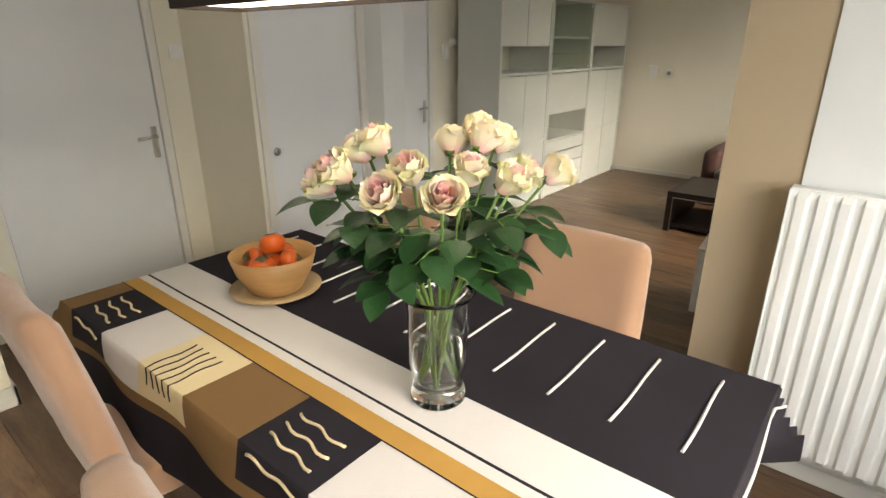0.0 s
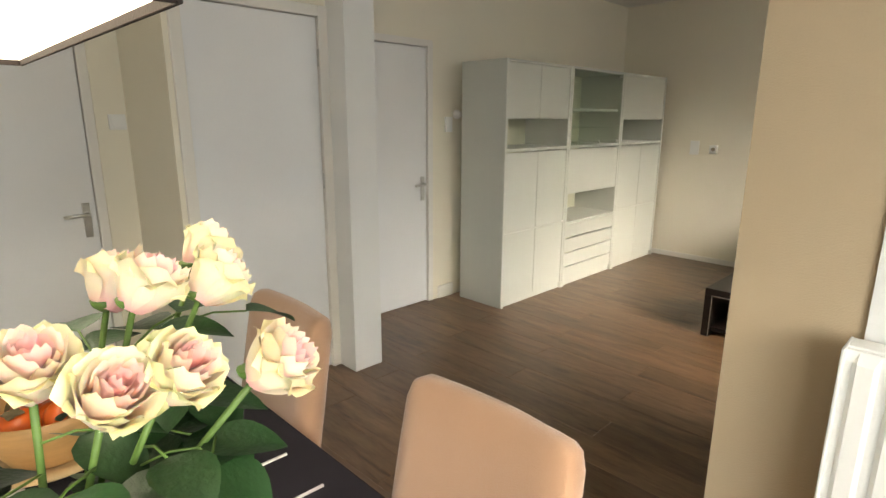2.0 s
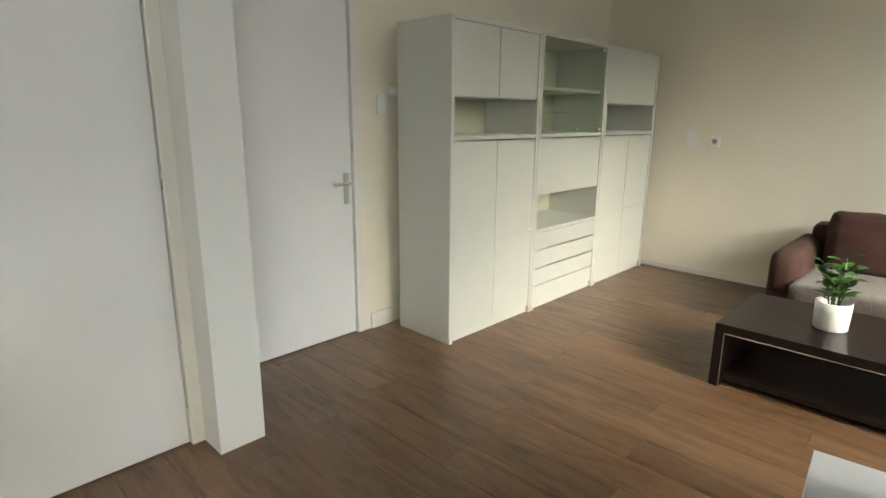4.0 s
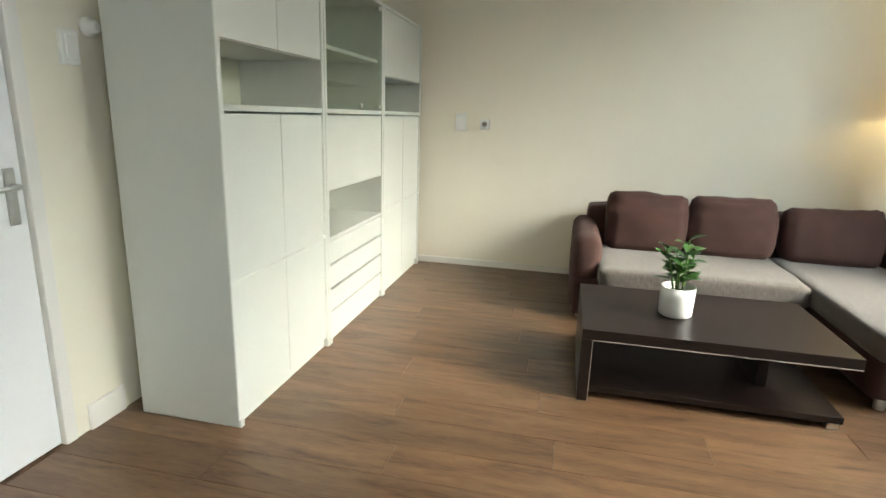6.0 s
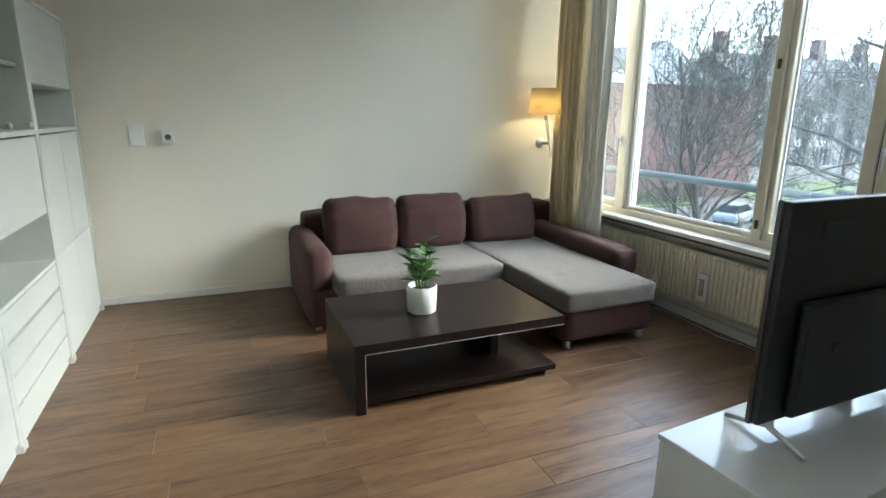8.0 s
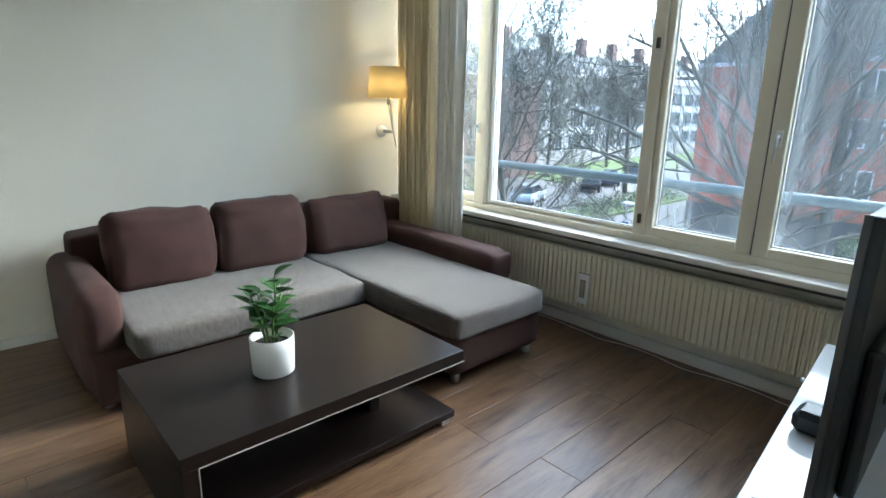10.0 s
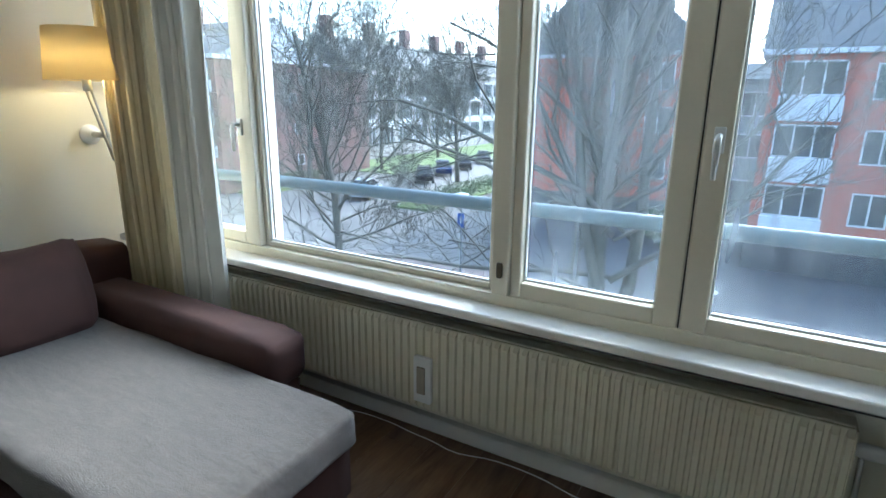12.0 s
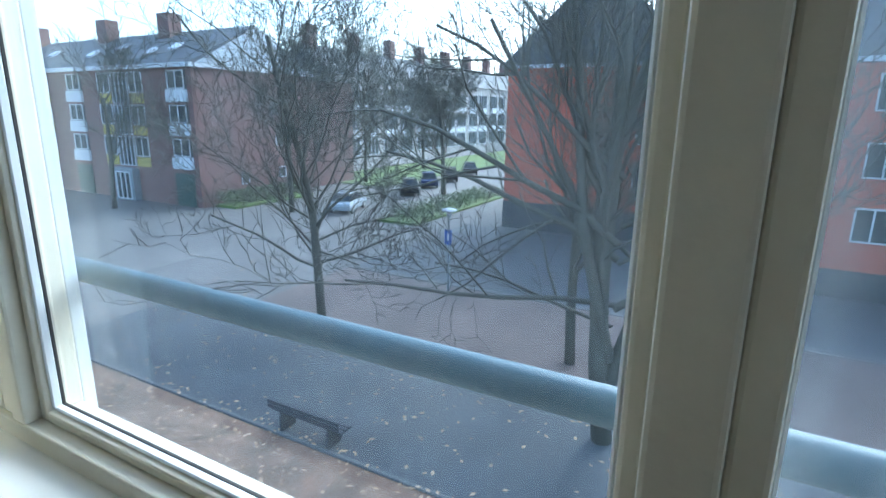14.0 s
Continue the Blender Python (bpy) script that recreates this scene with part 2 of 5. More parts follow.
def sheet(bm, f, nu, nv, smooth=True):
    """A grid of nu x nv cells through the points f(u, v), u and v from 0 to 1."""
    vs = [[bm.verts.new(f(i / nu, j / nv)) for j in range(nv + 1)] for i in range(nu + 1)]
    for i in range(nu):
        for j in range(nv):
            bm.faces.new((vs[i][j], vs[i + 1][j], vs[i + 1][j + 1], vs[i][j + 1])).smooth = smooth
    return bm


def thing(name, base=(0, 0, 0), label="", category="", group="", kind=""):
    ob = new(name)
    ob.empty_display_size = 0.05
    ob.location = base
    return tagged(ob, label, category, group, kind)


def part(name, bm, material, parent=None, label="", smooth=False):
    """Links a bmesh as one mesh object, under a thing or a part."""
    me = bpy.data.meshes.new(name)
    bmesh.ops.recalc_face_normals(bm, faces=bm.faces)
    if smooth:
        for f in bm.faces:
            f.smooth = True
    bm.to_mesh(me)
    bm.free()
    for mm in material if isinstance(material, (list, tuple)) else [material]:
        me.materials.append(mm)
    ob = new(name, me)
    if parent is not None:
        ob.parent = parent
        if parent.type == "EMPTY":
            ob.matrix_parent_inverse = Matrix.Translation(parent.location).inverted()
    return tagged(ob, label)


def boxpart(name, material, parent, x0, x1, y0, y1, z0, z1, r=0.0, seg=2, label="", smooth=False):
    return part(name, box(bmesh.new(), x0, x1, y0, y1, z0, z1, r, seg), material, parent, label, smooth)


def structure(name, material, boxes, label="", category=""):
    bm = bmesh.new()
    for b in boxes:
        box(bm, *b)
    return tagged(part(name, bm, material), label, category, kind="structure")


# ---------------------------------------------------------------- shell of the flat
CEIL = 2.71
structure("floor", mat("underlay", (0.10, 0.07, 0.05), 0.9), [(-3.6, 1.5, -1.2, 7.4, -0.16, -0.012)], "oak laminate floor of long planks", "floor")
structure("ceiling", M_ceil, [(-3.7, 1.5, -1.3, 7.45, CEIL, CEIL + 0.15)], "plain cream painted ceiling", "ceiling")
structure("wall_north", M_wall, [(-3.3, 1.5, 7.21, 7.41, -0.1, CEIL)], "cream plastered wall behind the sofa", "wall")
structure("wall_south", M_wall, [(-3.7, 1.5, -1.3, -1.1, -0.1, CEIL)], "plain cream plastered wall", "wall")
# living room west wall with the door opening
structure("wall_west", M_wall, [(-3.37, -3.17, 4.20, 7.21, -0.1, CEIL), (-3.37, -3.17, 3.13, 3.28, -0.1, CEIL), (-3.37, -3.17, 3.28, 4.20, 2.08, CEIL)], "cream plastered wall with a door opening", "wall")
# pier between the two doors
structure("wall_pier", M_whitewall, [(-3.37, -2.50, 2.93, 3.13, -0.1, CEIL)], "white plastered pier between two doors", "wall")
structure("wall_cupboard", M_wall, [(-2.87, -2.67, 2.08, 2.11, -0.1, CEIL), (-2.87, -2.67, 2.11, 2.93, 2.09, CEIL), (-3.36, -2.87, 2.08, 2.18, -0.1, CEIL)], "cream plastered wall round a cupboard door", "wall")
structure("wall_recess", M_wall, [(-3.56, -3.36, 1.93, 2.18, -0.1, CEIL), (-3.56, -3.36, 0.62, 0.98, -0.1, CEIL), (-3.56, -3.36, 0.98, 1.93, 2.08, CEIL)], "cream plastered recess wall with a door opening", "wall")
structure("wall_southwest", M_wall, [(-3.56, -2.67, 0.52, 0.72, -0.1, CEIL), (-2.87, -2.67, -1.1, 0.52, -0.1, CEIL)], "cream plastered wall corner", "wall")
# partition with the dining radiator, a tan pier at its end
structure("wall_partition", M_whitewall, [(-0.085, 1.27, 2.44, 2.62, -0.1, CEIL)], "white plastered partition behind the radiator", "wall")
structure("wall_column", M_warm, [(-0.335, -0.085, 2.45, 2.62, -0.1, CEIL)], "tan painted end of the partition wall", "wall")
# window wall
structure("wall_east", M_wall, [(1.27, 1.325, 3.9, 7.21, -0.1, 0.60), (1.27, 1.42, 3.9, 7.21, 2.60, CEIL), (1.27, 1.42, 6.95, 7.21, 0.60, 2.60), (1.27, 1.42, 1.95, 3.9, -0.1, CEIL), (1.27, 1.42, -1.1, 1.95, -0.1, 0.75), (1.27, 1.42, -1.1, 1.95, 2.05, CEIL), (1.27, 1.42, -1.1, -0.5, 0.75, 2.05)], "cream outer wall with wide window openings", "wall")
structure("wall_window_pier", M_frame, [(1.08, 1.27, 3.72, 3.9, -0.1, CEIL)], "cream boxed pier beside the window", "wall")

# skirting
for nm, b in (("baseboard_north", (-3.17, 1.15, 7.195, 7.21, 0, 0.055)), ("baseboard_west", (-3.17, -3.155, 4.26, 4.44, 0, 0.11)), ("baseboard_southwest", (-2.67, -2.652, -1.1, 0.735, 0, 0.10)), ("baseboard_corner", (-3.36, -2.652, 0.72, 0.735, 0, 0.10)), ("baseboard_partition", (-0.085, 1.27, 2.425, 2.44, 0, 0.07)), ("baseboard_east", (1.235, 1.27, 3.9, 7.19, 0, 0.065))):
    tagged(boxpart(nm, M_trim, None, *b, r=0.003, seg=1), "cream painted skirting board", "skirting", kind="structure")


def lever(parent, x, y, z, way, key=True):
    """A lever handle on a long plate, on a face that looks along +x; way: +1 the lever points to +y."""
    p = boxpart("handle_plate", M_steel, parent, x, x + 0.008, y - 0.019, y + 0.019, z - 0.13, z + 0.06, 0.003)
    bm = bmesh.new()
    tube(bm, [(x, y, z), (x + 0.045, y, z), (x + 0.052, y + way * 0.015, z), (x + 0.052, y + way * 0.115, z - 0.004)], 0.0095, 10)
    part("lever", bm, M_steel, p, "brushed steel lever handle")


def inner_door(nm, x, y0, y1, h, hand, label, fr=0.055, handle="lever"):
    """A flush door in the wall plane that looks along +x."""
    d = thing(nm, (x, (y0 + y1) / 2, 0), label, "door", kind="structure")
    leaf = boxpart("door_leaf", M_paint, d, x - 0.04, x, y0 + 0.004, y1 - 0.004, 0.008, h - 0.004, 0.003)
    for n2, b in (("door_frame", (x - 0.09, x + 0.022, y0 - fr, y0, 0, h + fr)), ("door_frame", (x - 0.09, x + 0.022, y1, y1 + fr, 0, h + fr)), ("door_frame", (x - 0.09, x + 0.022, y0, y1, h, h + fr))):
        boxpart(n2, M_trim, d, *b, r=0.004)
    boxpart("gap", M_dark, d, x - 0.085, x - 0.045, y0, y1, 0.0, h)
    hy = y1 - 0.05 if hand > 0 else y0 + 0.05
    if handle == "lever":
        lever(leaf, x, hy, 0.99, -hand)
    else:
        bm = lathe(bmesh.new(), [(0.024, 0), (0.024, 0.005), (0.018, 0.009)], n=18)
        bmesh.ops.transform(bm, matrix=Matrix.Translation((x, hy, 0.925)) @ Matrix.Rotation(radians(90), 4, "Y"), verts=bm.verts)
        p = part("lock_rose", bm, M_steel, leaf, "round steel lock rosette")
        boxpart("keyhole", M_dark, p, x + 0.008, x + 0.0105, hy - 0.004, hy + 0.004, 0.915, 0.938)
    hz = y0 if hand > 0 else y1
    for z in (0.22, 1.15, 1.82):
        bm = bmesh.new()
        tube(bm, [(x + 0.006, hz, z - 0.045), (x + 0.006, hz, z + 0.045)], 0.007, 8)
        part("hinge", bm, M_steel, d)
    return d


inner_door("door_1", -3.40, 1.00, 1.885, 2.03, 1, "white flush inner door, closed, with steel lever")
inner_door("door_2", -2.675, 2.16, 2.875, 2.03, -1, "white flush cupboard door, closed, with round lock", handle="lock")
inner_door("door_3", -3.185, 3.32, 4.155, 2.03, 1, "white flush inner door, closed, with steel lever", fr=0.05)


# ---------------------------------------------------------------- window
def window_1():
    w = thing("window_1", (1.27, 5.4, 0.6), "wide cream window with three large panes", "window", kind="structure")
    X0, X1 = 1.185, 1.30
    boxpart("window_frame", M_frame, w, X0, X1, 3.90, 6.95, 0.60, 0.645, 0.004, label="bottom rail")
    boxpart("window_frame", M_frame, w, X0, X1, 3.90, 6.95, 2.53, 2.60, 0.004)
    boxpart("window_frame", M_frame, w, X0, X1, 3.90, 3.955, 0.645, 2.53, 0.004)
    boxpart("window_frame", M_frame, w, X0, X1, 6.88, 6.95, 0.645, 2.53, 0.004)
    boxpart("mullion", M_frame, w, X0 - 0.01, X1, 5.055, 5.118, 0.645, 2.53, 0.006)
    boxpart("mullion", M_frame, w, X0, X1, 6.258, 6.308, 0.645, 2.53, 0.006)
    boxpart("outer_jamb", M_radw, w, 1.30, 1.327, 6.262, 6.31, 0.60, 2.60, 0.003, label="white outer jamb")
    boxpart("outer_jamb", M_radw, w, 1.30, 1.395, 6.90, 6.95, 0.60, 2.60, 0.003)

    def sash(y0, y1, z0, z1, st, x0=1.195, x1=1.262, st1=None, low=None, gm=None):
        low, sr = low or st, st1 or st
        s = part("sash", box(box(box(box(bmesh.new(), x0, x1, y0, y0 + st, z0, z1, 0.006, 2), x0, x1, y1 - sr, y1, z0, z1, 0.006, 2), x0, x1, y0 + st, y1 - sr, z0, z0 + low, 0.006, 2), x0, x1, y0 + st, y1 - sr, z1 - st, z1, 0.006, 2), M_frame, w)
        # glazing bead and gasket
        bm = bmesh.new()
        a0, a1, b0, b1 = y0 + st, y1 - sr, z0 + low, z1 - st
        for b in ((a0, a0 + 0.007, b0, b1), (a1 - 0.007, a1, b0, b1), (a0 + 0.007, a1 - 0.007, b0, b0 + 0.007), (a0 + 0.007, a1 - 0.007, b1 - 0.007, b1)):
            box(bm, 1.226, 1.244, b[0], b[1], b[2], b[3], 0.003, 1)
        part("glazing_bead", bm, M_radw, s)
        bm = bmesh.new()
        for b in ((a0, a0 + 0.006, b0, b1), (a1 - 0.006, a1, b0, b1), (a0, a1, b0, b0 + 0.006)):
            box(bm, 1.2445, 1.25, b[0], b[1], b[2], b[3])
        part("gasket", bm, M_dark, s)
        p = boxpart("pane", gm or M_pane, s, 1.2505, 1.2545, a0 - 0.004, a1 + 0.004, b0 - 0.004, b1 + 0.004)
        p.visible_shadow = False
        return s

    sash(5.118, 6.258, 0.645, 2.53, 0.024, x0=1.215)
    s2 = sash(4.522, 5.055, 0.632, 2.53, 0.070, st1=0.036, low=0.063, gm=M_hazy)
    s3 = sash(3.957, 4.517, 0.632, 2.53, 0.060, st1=0.070, low=0.060, gm=M_hazy)
    boxpart("meeting_strip", M_frame, w, 1.2, 1.262, 4.5172, 4.5218, 0.646, 2.53)
    boxpart("meeting_strip", M_dark, w, 1.1995, 1.1999, 4.5174, 4.5216, 0.646, 2.53)
    s0 = sash(6.310, 6.878, 0.645, 2.53, 0.055)

    def win_handle(s, y, z):
        h = boxpart("handle_base", M_plast, s, 1.185, 1.195, y - 0.014, y + 0.014, z - 0.035, z + 0.035, 0.003)
        bm = bmesh.new()
        tube(bm, [(1.188, y, z + 0.01), (1.155, y, z + 0.01), (1.150, y, z - 0.005), (1.150, y, z - 0.100)], [0.009, 0.009, 0.010, 0.007], 10)
        part("handle", bm, M_steel, h, "slim metal window handle")

    win_handle(s3, 4.478, 1.19)
    win_handle(s0, 6.338, 1.165)
    for y in (5.085,):
        for z in (0.735, 1.63):
            bm = lathe(bmesh.new(), [(0.009, -0.026), (0.011, -0.018), (0.011, 0.018), (0.009, 0.026)], (1.172, y, z), 10)
            part("hinge", bm, mat("aged_brass", (0.10, 0.075, 0.045), 0.4, 0.3, metal=0.6), w, "dark worn hinge")
    for y, z in ((3.945, 0.74),):
        bm = lathe(bmesh.new(), [(0.009, -0.026), (0.011, -0.018), (0.011, 0.018), (0.009, 0.026)], (1.178, y, z), 10)
        part("hinge", bm, MATS["aged_brass"], w, "dark worn hinge")
    # sill board and its lip
    boxpart("window_sill", mat("sill_paint", (0.78, 0.74, 0.66), 0.2, 0.04, 3), w, 1.075, 1.27, 3.84, 7.19, 0.572, 0.605, 0.008, 3, "glossy cream window sill")
    # dark strip below the sill board, its colour stands for the shade there
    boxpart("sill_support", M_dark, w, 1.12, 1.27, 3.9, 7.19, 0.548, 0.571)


window_1()
# unseen dining window, added in the outer wall to let light in
w2 = thing("window_2", (1.3, 0.7, 0.75), "unseen wide window added to light the dining area", "window", kind="structure")
for b in ((-0.5, 1.95, 0.75, 0.81), (-0.5, 1.95, 1.99, 2.05), (-0.5, -0.44, 0.81, 1.99), (1.89, 1.95, 0.81, 1.99), (0.69, 0.75, 0.81, 1.99)):
    boxpart("window_frame", M_frame, w2, 1.29, 1.37, *b, r=0.004)
for a, b in ((-0.44, 0.69), (0.75, 1.89)):
    boxpart("pane", M_pane, w2, 1.328, 1.332, a, b, 0.81, 1.99).visible_shadow = False

# railing pipe outside the panes
r = thing("balcony_railing", (1.36, 5.4, 0.6), "blue-grey painted steel railing pipe outside the window", "railing", kind="structure")
part("pipe", tube(bmesh.new(), [(1.365, 3.3, 0.915), (1.365, 7.3, 0.915)], 0.026, 16), mat("blue_grey_paint", (0.065, 0.105, 0.135), 0.55, 0.12, 9, 0.1, 90), r)
for y in (3.4, 6.98):
    part("bracket", tube(bmesh.new(), [(1.365, y, 0.915), (1.40, y, 0.905), (1.42, y, 0.9)], 0.014, 10), MATS["blue_grey_paint"], r)

# ---------------------------------------------------------------- living room


def radiator(nm, base, length, z0, z1, depth, ribs, material, label):
    """A panel radiator along +x of its own frame, face towards -y."""
    t = thing(nm, (0, 0, 0), label, "radiator")
    bm = bmesh.new()
    n = int(length / ribs)
    prof = [(0, 0), (0.28, 0.0), (0.42, 1), (0.86, 1)]
    xs = [(i + a) * length / n for i in range(n) for a, _ in prof] + [length]
    ys = [-0.011 * b for i in range(n) for _, b in prof] + [0]
    rows = [[bm.verts.new((x, y, z)) for x, y in zip(xs, ys)] for z in (z0 + 0.02, z1 - 0.02)]
    top = [bm.verts.new((x, 0.004, z1)) for x in xs]
    low = [bm.verts.new((x, 0.004, z0)) for x in xs]
    for a, b in ((low, rows[0]), (rows[0], rows[1]), (rows[1], top)):
        for i in range(len(xs) - 1):
            bm.faces.new((a[i], a[i + 1], b[i + 1], b[i]))
    part("front_panel", bm, material, t)
    boxpart("core", material, t, 0.0, length, 0.005, 0.02, z0, z1, 0.004)
    boxpart("top_grille", material, t, 0.0, length, 0.022, depth, z1 - 0.012, z1 + 0.003, 0.003)
    boxpart("back_panel", material, t, 0.0, length, depth - 0.018, depth - 0.002, z0, z1 - 0.014, 0.004)
    for x in (-0.002, length - 0.004):
        boxpart("side_cover", material, t, x, x + 0.006, -0.012, depth, z0 + 0.004, z1 + 0.004, 0.002)
    for x in (0.25, length - 0.25):
        boxpart("wall_bracket", material, t, x, x + 0.03, depth - 0.004, depth + 0.035, z0 + 0.05, z1 - 0.05)
    t.matrix_basis = base
    return t


rl = radiator("radiator", pose(1.155, 7.05, 0, rz=-90), 2.985, 0.125, 0.482, 0.075, 0.034, M_rad, "long low cream panel radiator under the window sill")
valve = thing("radiator_valve", (1.19, 4.02, 0.40), "white thermostatic valve with pipe beside the radiator", "valve")
part("valve_head", tube(bmesh.new(), [(1.19, 4.065, 0.44), (1.19, 4.04, 0.44), (1.19, 3.985, 0.44)], [0.012, 0.022, 0.020], 14), M_plast, valve)
part("pipe", tube(bmesh.new(), [(1.19, 4.04, 0.44), (1.195, 4.035, 0.3), (1.20, 4.03, 0.0)], 0.0075, 8), M_steel, valve)
rg = radiator("radiator", pose(-0.10, 2.335, 0), 1.2, 0.15, 1.09, 0.075, 0.055, M_radw, "tall white ribbed panel radiator on the partition")
# plate hung on the radiator front
hp = thing("wall_socket", (1.14, 5.36, 0.30), "small cream socket plate on the radiator front", "socket")
boxpart("plate", M_plast, hp, 1.118, 1.142, 5.325, 5.40, 0.175, 0.362, 0.006)
boxpart("insert", mat("beige_plastic", (0.42, 0.36, 0.27), 0.4), hp, 1.110, 1.119, 5.345, 5.38, 0.215, 0.325, 0.003)


# cabinet units: carcass, doors, niches
def cab_unit(y0, y1, kind, label):
    X0, X1 = -3.07, -2.61
    u = thing("wall_cabinet", ((X0 + X1) / 2, (y0 + y1) / 2, 0), label, "cabinet", "white wall cabinet row")
    boxpart("side_panel", M_cab, u, X0, X1, y0, y0 + 0.028, 0, 1.935, 0.006, 3)
    boxpart("side_panel", M_cab, u, X0, X1, y1 - 0.028, y1, 0, 1.935, 0.006, 3)
    a, b = y0 + 0.029, y1 - 0.029
    F = X1 - 0.006
    boxpart("top_panel", M_cab, u, X0, X1 - 0.002, a, b, 1.912, 1.933, 0.002)
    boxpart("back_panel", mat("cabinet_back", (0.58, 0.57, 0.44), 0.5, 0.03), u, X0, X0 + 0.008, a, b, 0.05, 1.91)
    boxpart("plinth", M_cab, u, X0 + 0.02, X1 - 0.022, a, b, 0, 0.06)
    boxpart("shelf", M_cab, u, X0 + 0.01, X1 - 0.003, a, b, 1.252, 1.276, 0.002)

    def front(nm, c, d, z0, z1, lab="", grip=None):
        o = boxpart(nm, M_cab, u, F - 0.018, F, c + 0.002, d - 0.002, z0 + 0.002, z1 - 0.002, 0.002, 1, lab)
        if grip:
            boxpart("finger_groove", M_cab, o, F - 0.015, F + 0.0012, c + 0.01, d - 0.01, grip - 0.0025, grip + 0.0025, 0.001, 1)
        return o

    mid = (a + b) / 2
    if kind != "glass":
        boxpart("shelf", M_cab, u, X0 + 0.01, F - 0.02, a, b, 1.498, 1.516)
        boxpart("shelf", M_cab, u, X0 + 0.01, F - 0.02, a, b, 0.60, 0.62)
        for c, d in ((a, mid), (mid, b)):
            if kind == "double":
                front("door", c, d, 1.50, 1.912)
            front("door", c, d, 0.628, 1.246)
            front("door", c, d, 0.05, 0.612)
        if kind == "single":
            front("door", a, b, 1.50, 1.912)
        box_a = boxpart("door_rail", M_cab, u, F - 0.03, F - 0.006, a, b, 0.611, 0.629)
        boxpart("corner_catch", M_plast, u, F - 0.004, F + 0.004, b - 0.012, b, 0.615, 0.63)
    else:
        boxpart("shelf", M_cab, u, X0 + 0.01, F - 0.03, a, b, 1.572, 1.592)
        boxpart("glass_shelf", M_cglass, u, X0 + 0.01, F - 0.10, a, b, 1.420, 1.426)
        g = boxpart("glass_door", M_cglass, u, F - 0.006, F, a + 0.002, b - 0.002, 1.280, 1.91, label="clear glass door")
        for z in (1.288, 1.876):
            boxpart("glass_hinge", M_steel, g, F - 0.02, F + 0.004, b - 0.06, b - 0.015, z, z + 0.024, 0.003)
        bm = lathe(bmesh.new(), [(0.006, 0), (0.014, 0.008), (0.014, 0.016), (0.008, 0.02)], n=14)
        bmesh.ops.transform(bm, matrix=Matrix.Translation((F, mid + 0.03, 1.30)) @ Matrix.Rotation(radians(90), 4, "Y"), verts=bm.verts)
        part("glass_knob", bm, M_steel, g)
        front("flap_door", a, b, 0.852, 1.246)
        boxpart("shelf", M_cab, u, X0 + 0.01, F - 0.02, a, b, 0.848, 0.862)
        boxpart("shelf", M_cab, u, X0 + 0.01, X1 - 0.004, a, b, 0.585, 0.603)
        boxpart("cable_box", M_plast, u, X0 + 0.01, X0 + 0.05, a + 0.08, a + 0.17, 0.70, 0.78, 0.004)
        for z0, z1 in ((0.448, 0.583), (0.312, 0.446), (0.178, 0.310)):
            front("drawer", a, b, z0 + 0.004, z1 - 0.004, grip=z1 - 0.009)
        front("base_front", a, b, 0.05, 0.176)
    for y in (y0, y1):
        boxpart("foot", M_cab, u, X1 - 0.03, X1 + 0.006, y + (0.001 if y == y0 else -0.027), y + (0.027 if y == y0 else -0.001), 0.0, 0.035, 0.004)


cab_unit(4.43, 5.298, "double", "tall white cabinet unit with doors and an open niche")
cab_unit(5.302, 6.198, "glass", "tall white cabinet unit with glass door and drawers")
cab_unit(6.202, 7.12, "single", "tall white cabinet unit in the room corner")


def wall_box(nm, c, w, h, d, axis, label, cat, style):
    """A switch, socket or plate on a wall; axis: the way it looks, 'x' or '-y'."""
    t = thing(nm, c, label, cat)
    x, y, z = c

    def pl(n2, a0, a1, b0, b1, d0, d1, m, r=0.003, par=None):
        if axis == "x":
            return boxpart(n2, m, par or t, x + d0, x + d1, y + a0, y + a1, z + b0, z + b1, r)
        return boxpart(n2, m, par or t, x + a0, x + a1, y - d1, y - d0, z + b0, z + b1, r)

    p = pl("plate", -w / 2, w / 2, -h / 2, h / 2, 0, d, M_plast, 0.004)
    if style == "switch":
        pl("rocker", -w * 0.3, w * 0.3, -h * 0.32, h * 0.32, d, d + 0.007, M_plast, 0.002, p)
    if style == "socket":
        bm = lathe(bmesh.new(), [(0.021, 0), (0.021, 0.003), (0.017, 0.003), (0.016, -0.0)], n=18)
        bmesh.ops.transform(bm, matrix=Matrix.Translation((x, y - d - 0.0005, z)) @ Matrix.Rotation(radians(90), 4, "X"), verts=bm.verts)
        part("socket_ring", bm, mat("beige_plastic", (0.42, 0.36, 0.27), 0.4), p)
        for a in (-0.008, 0.008):
            pl("pin_hole", a - 0.003, a + 0.003, -0.003, 0.003, d + 0.0005, d + 0.002, M_dark, 0, p)
    return t


wall_box("wall_plate", (-2.285, 7.21, 1.21), 0.095, 0.145, 0.009, "-y", "flat white blank cover plate on the cream wall", "cover plate", "plain")
wall_box("wall_socket", (-2.085, 7.21, 1.20), 0.075, 0.085, 0.038, "-y", "white surface-mounted socket on the cream wall", "socket", "socket")
wall_box("light_switch", (-3.36, 2.03, 1.475), 0.085, 0.082, 0.014, "x", "white square light switch beside the door", "switch", "switch")
wall_box("light_switch", (-3.17, 4.375, 1.455), 0.075, 0.12, 0.02, "x", "tall white double light switch beside the cabinet", "switch", "switch")
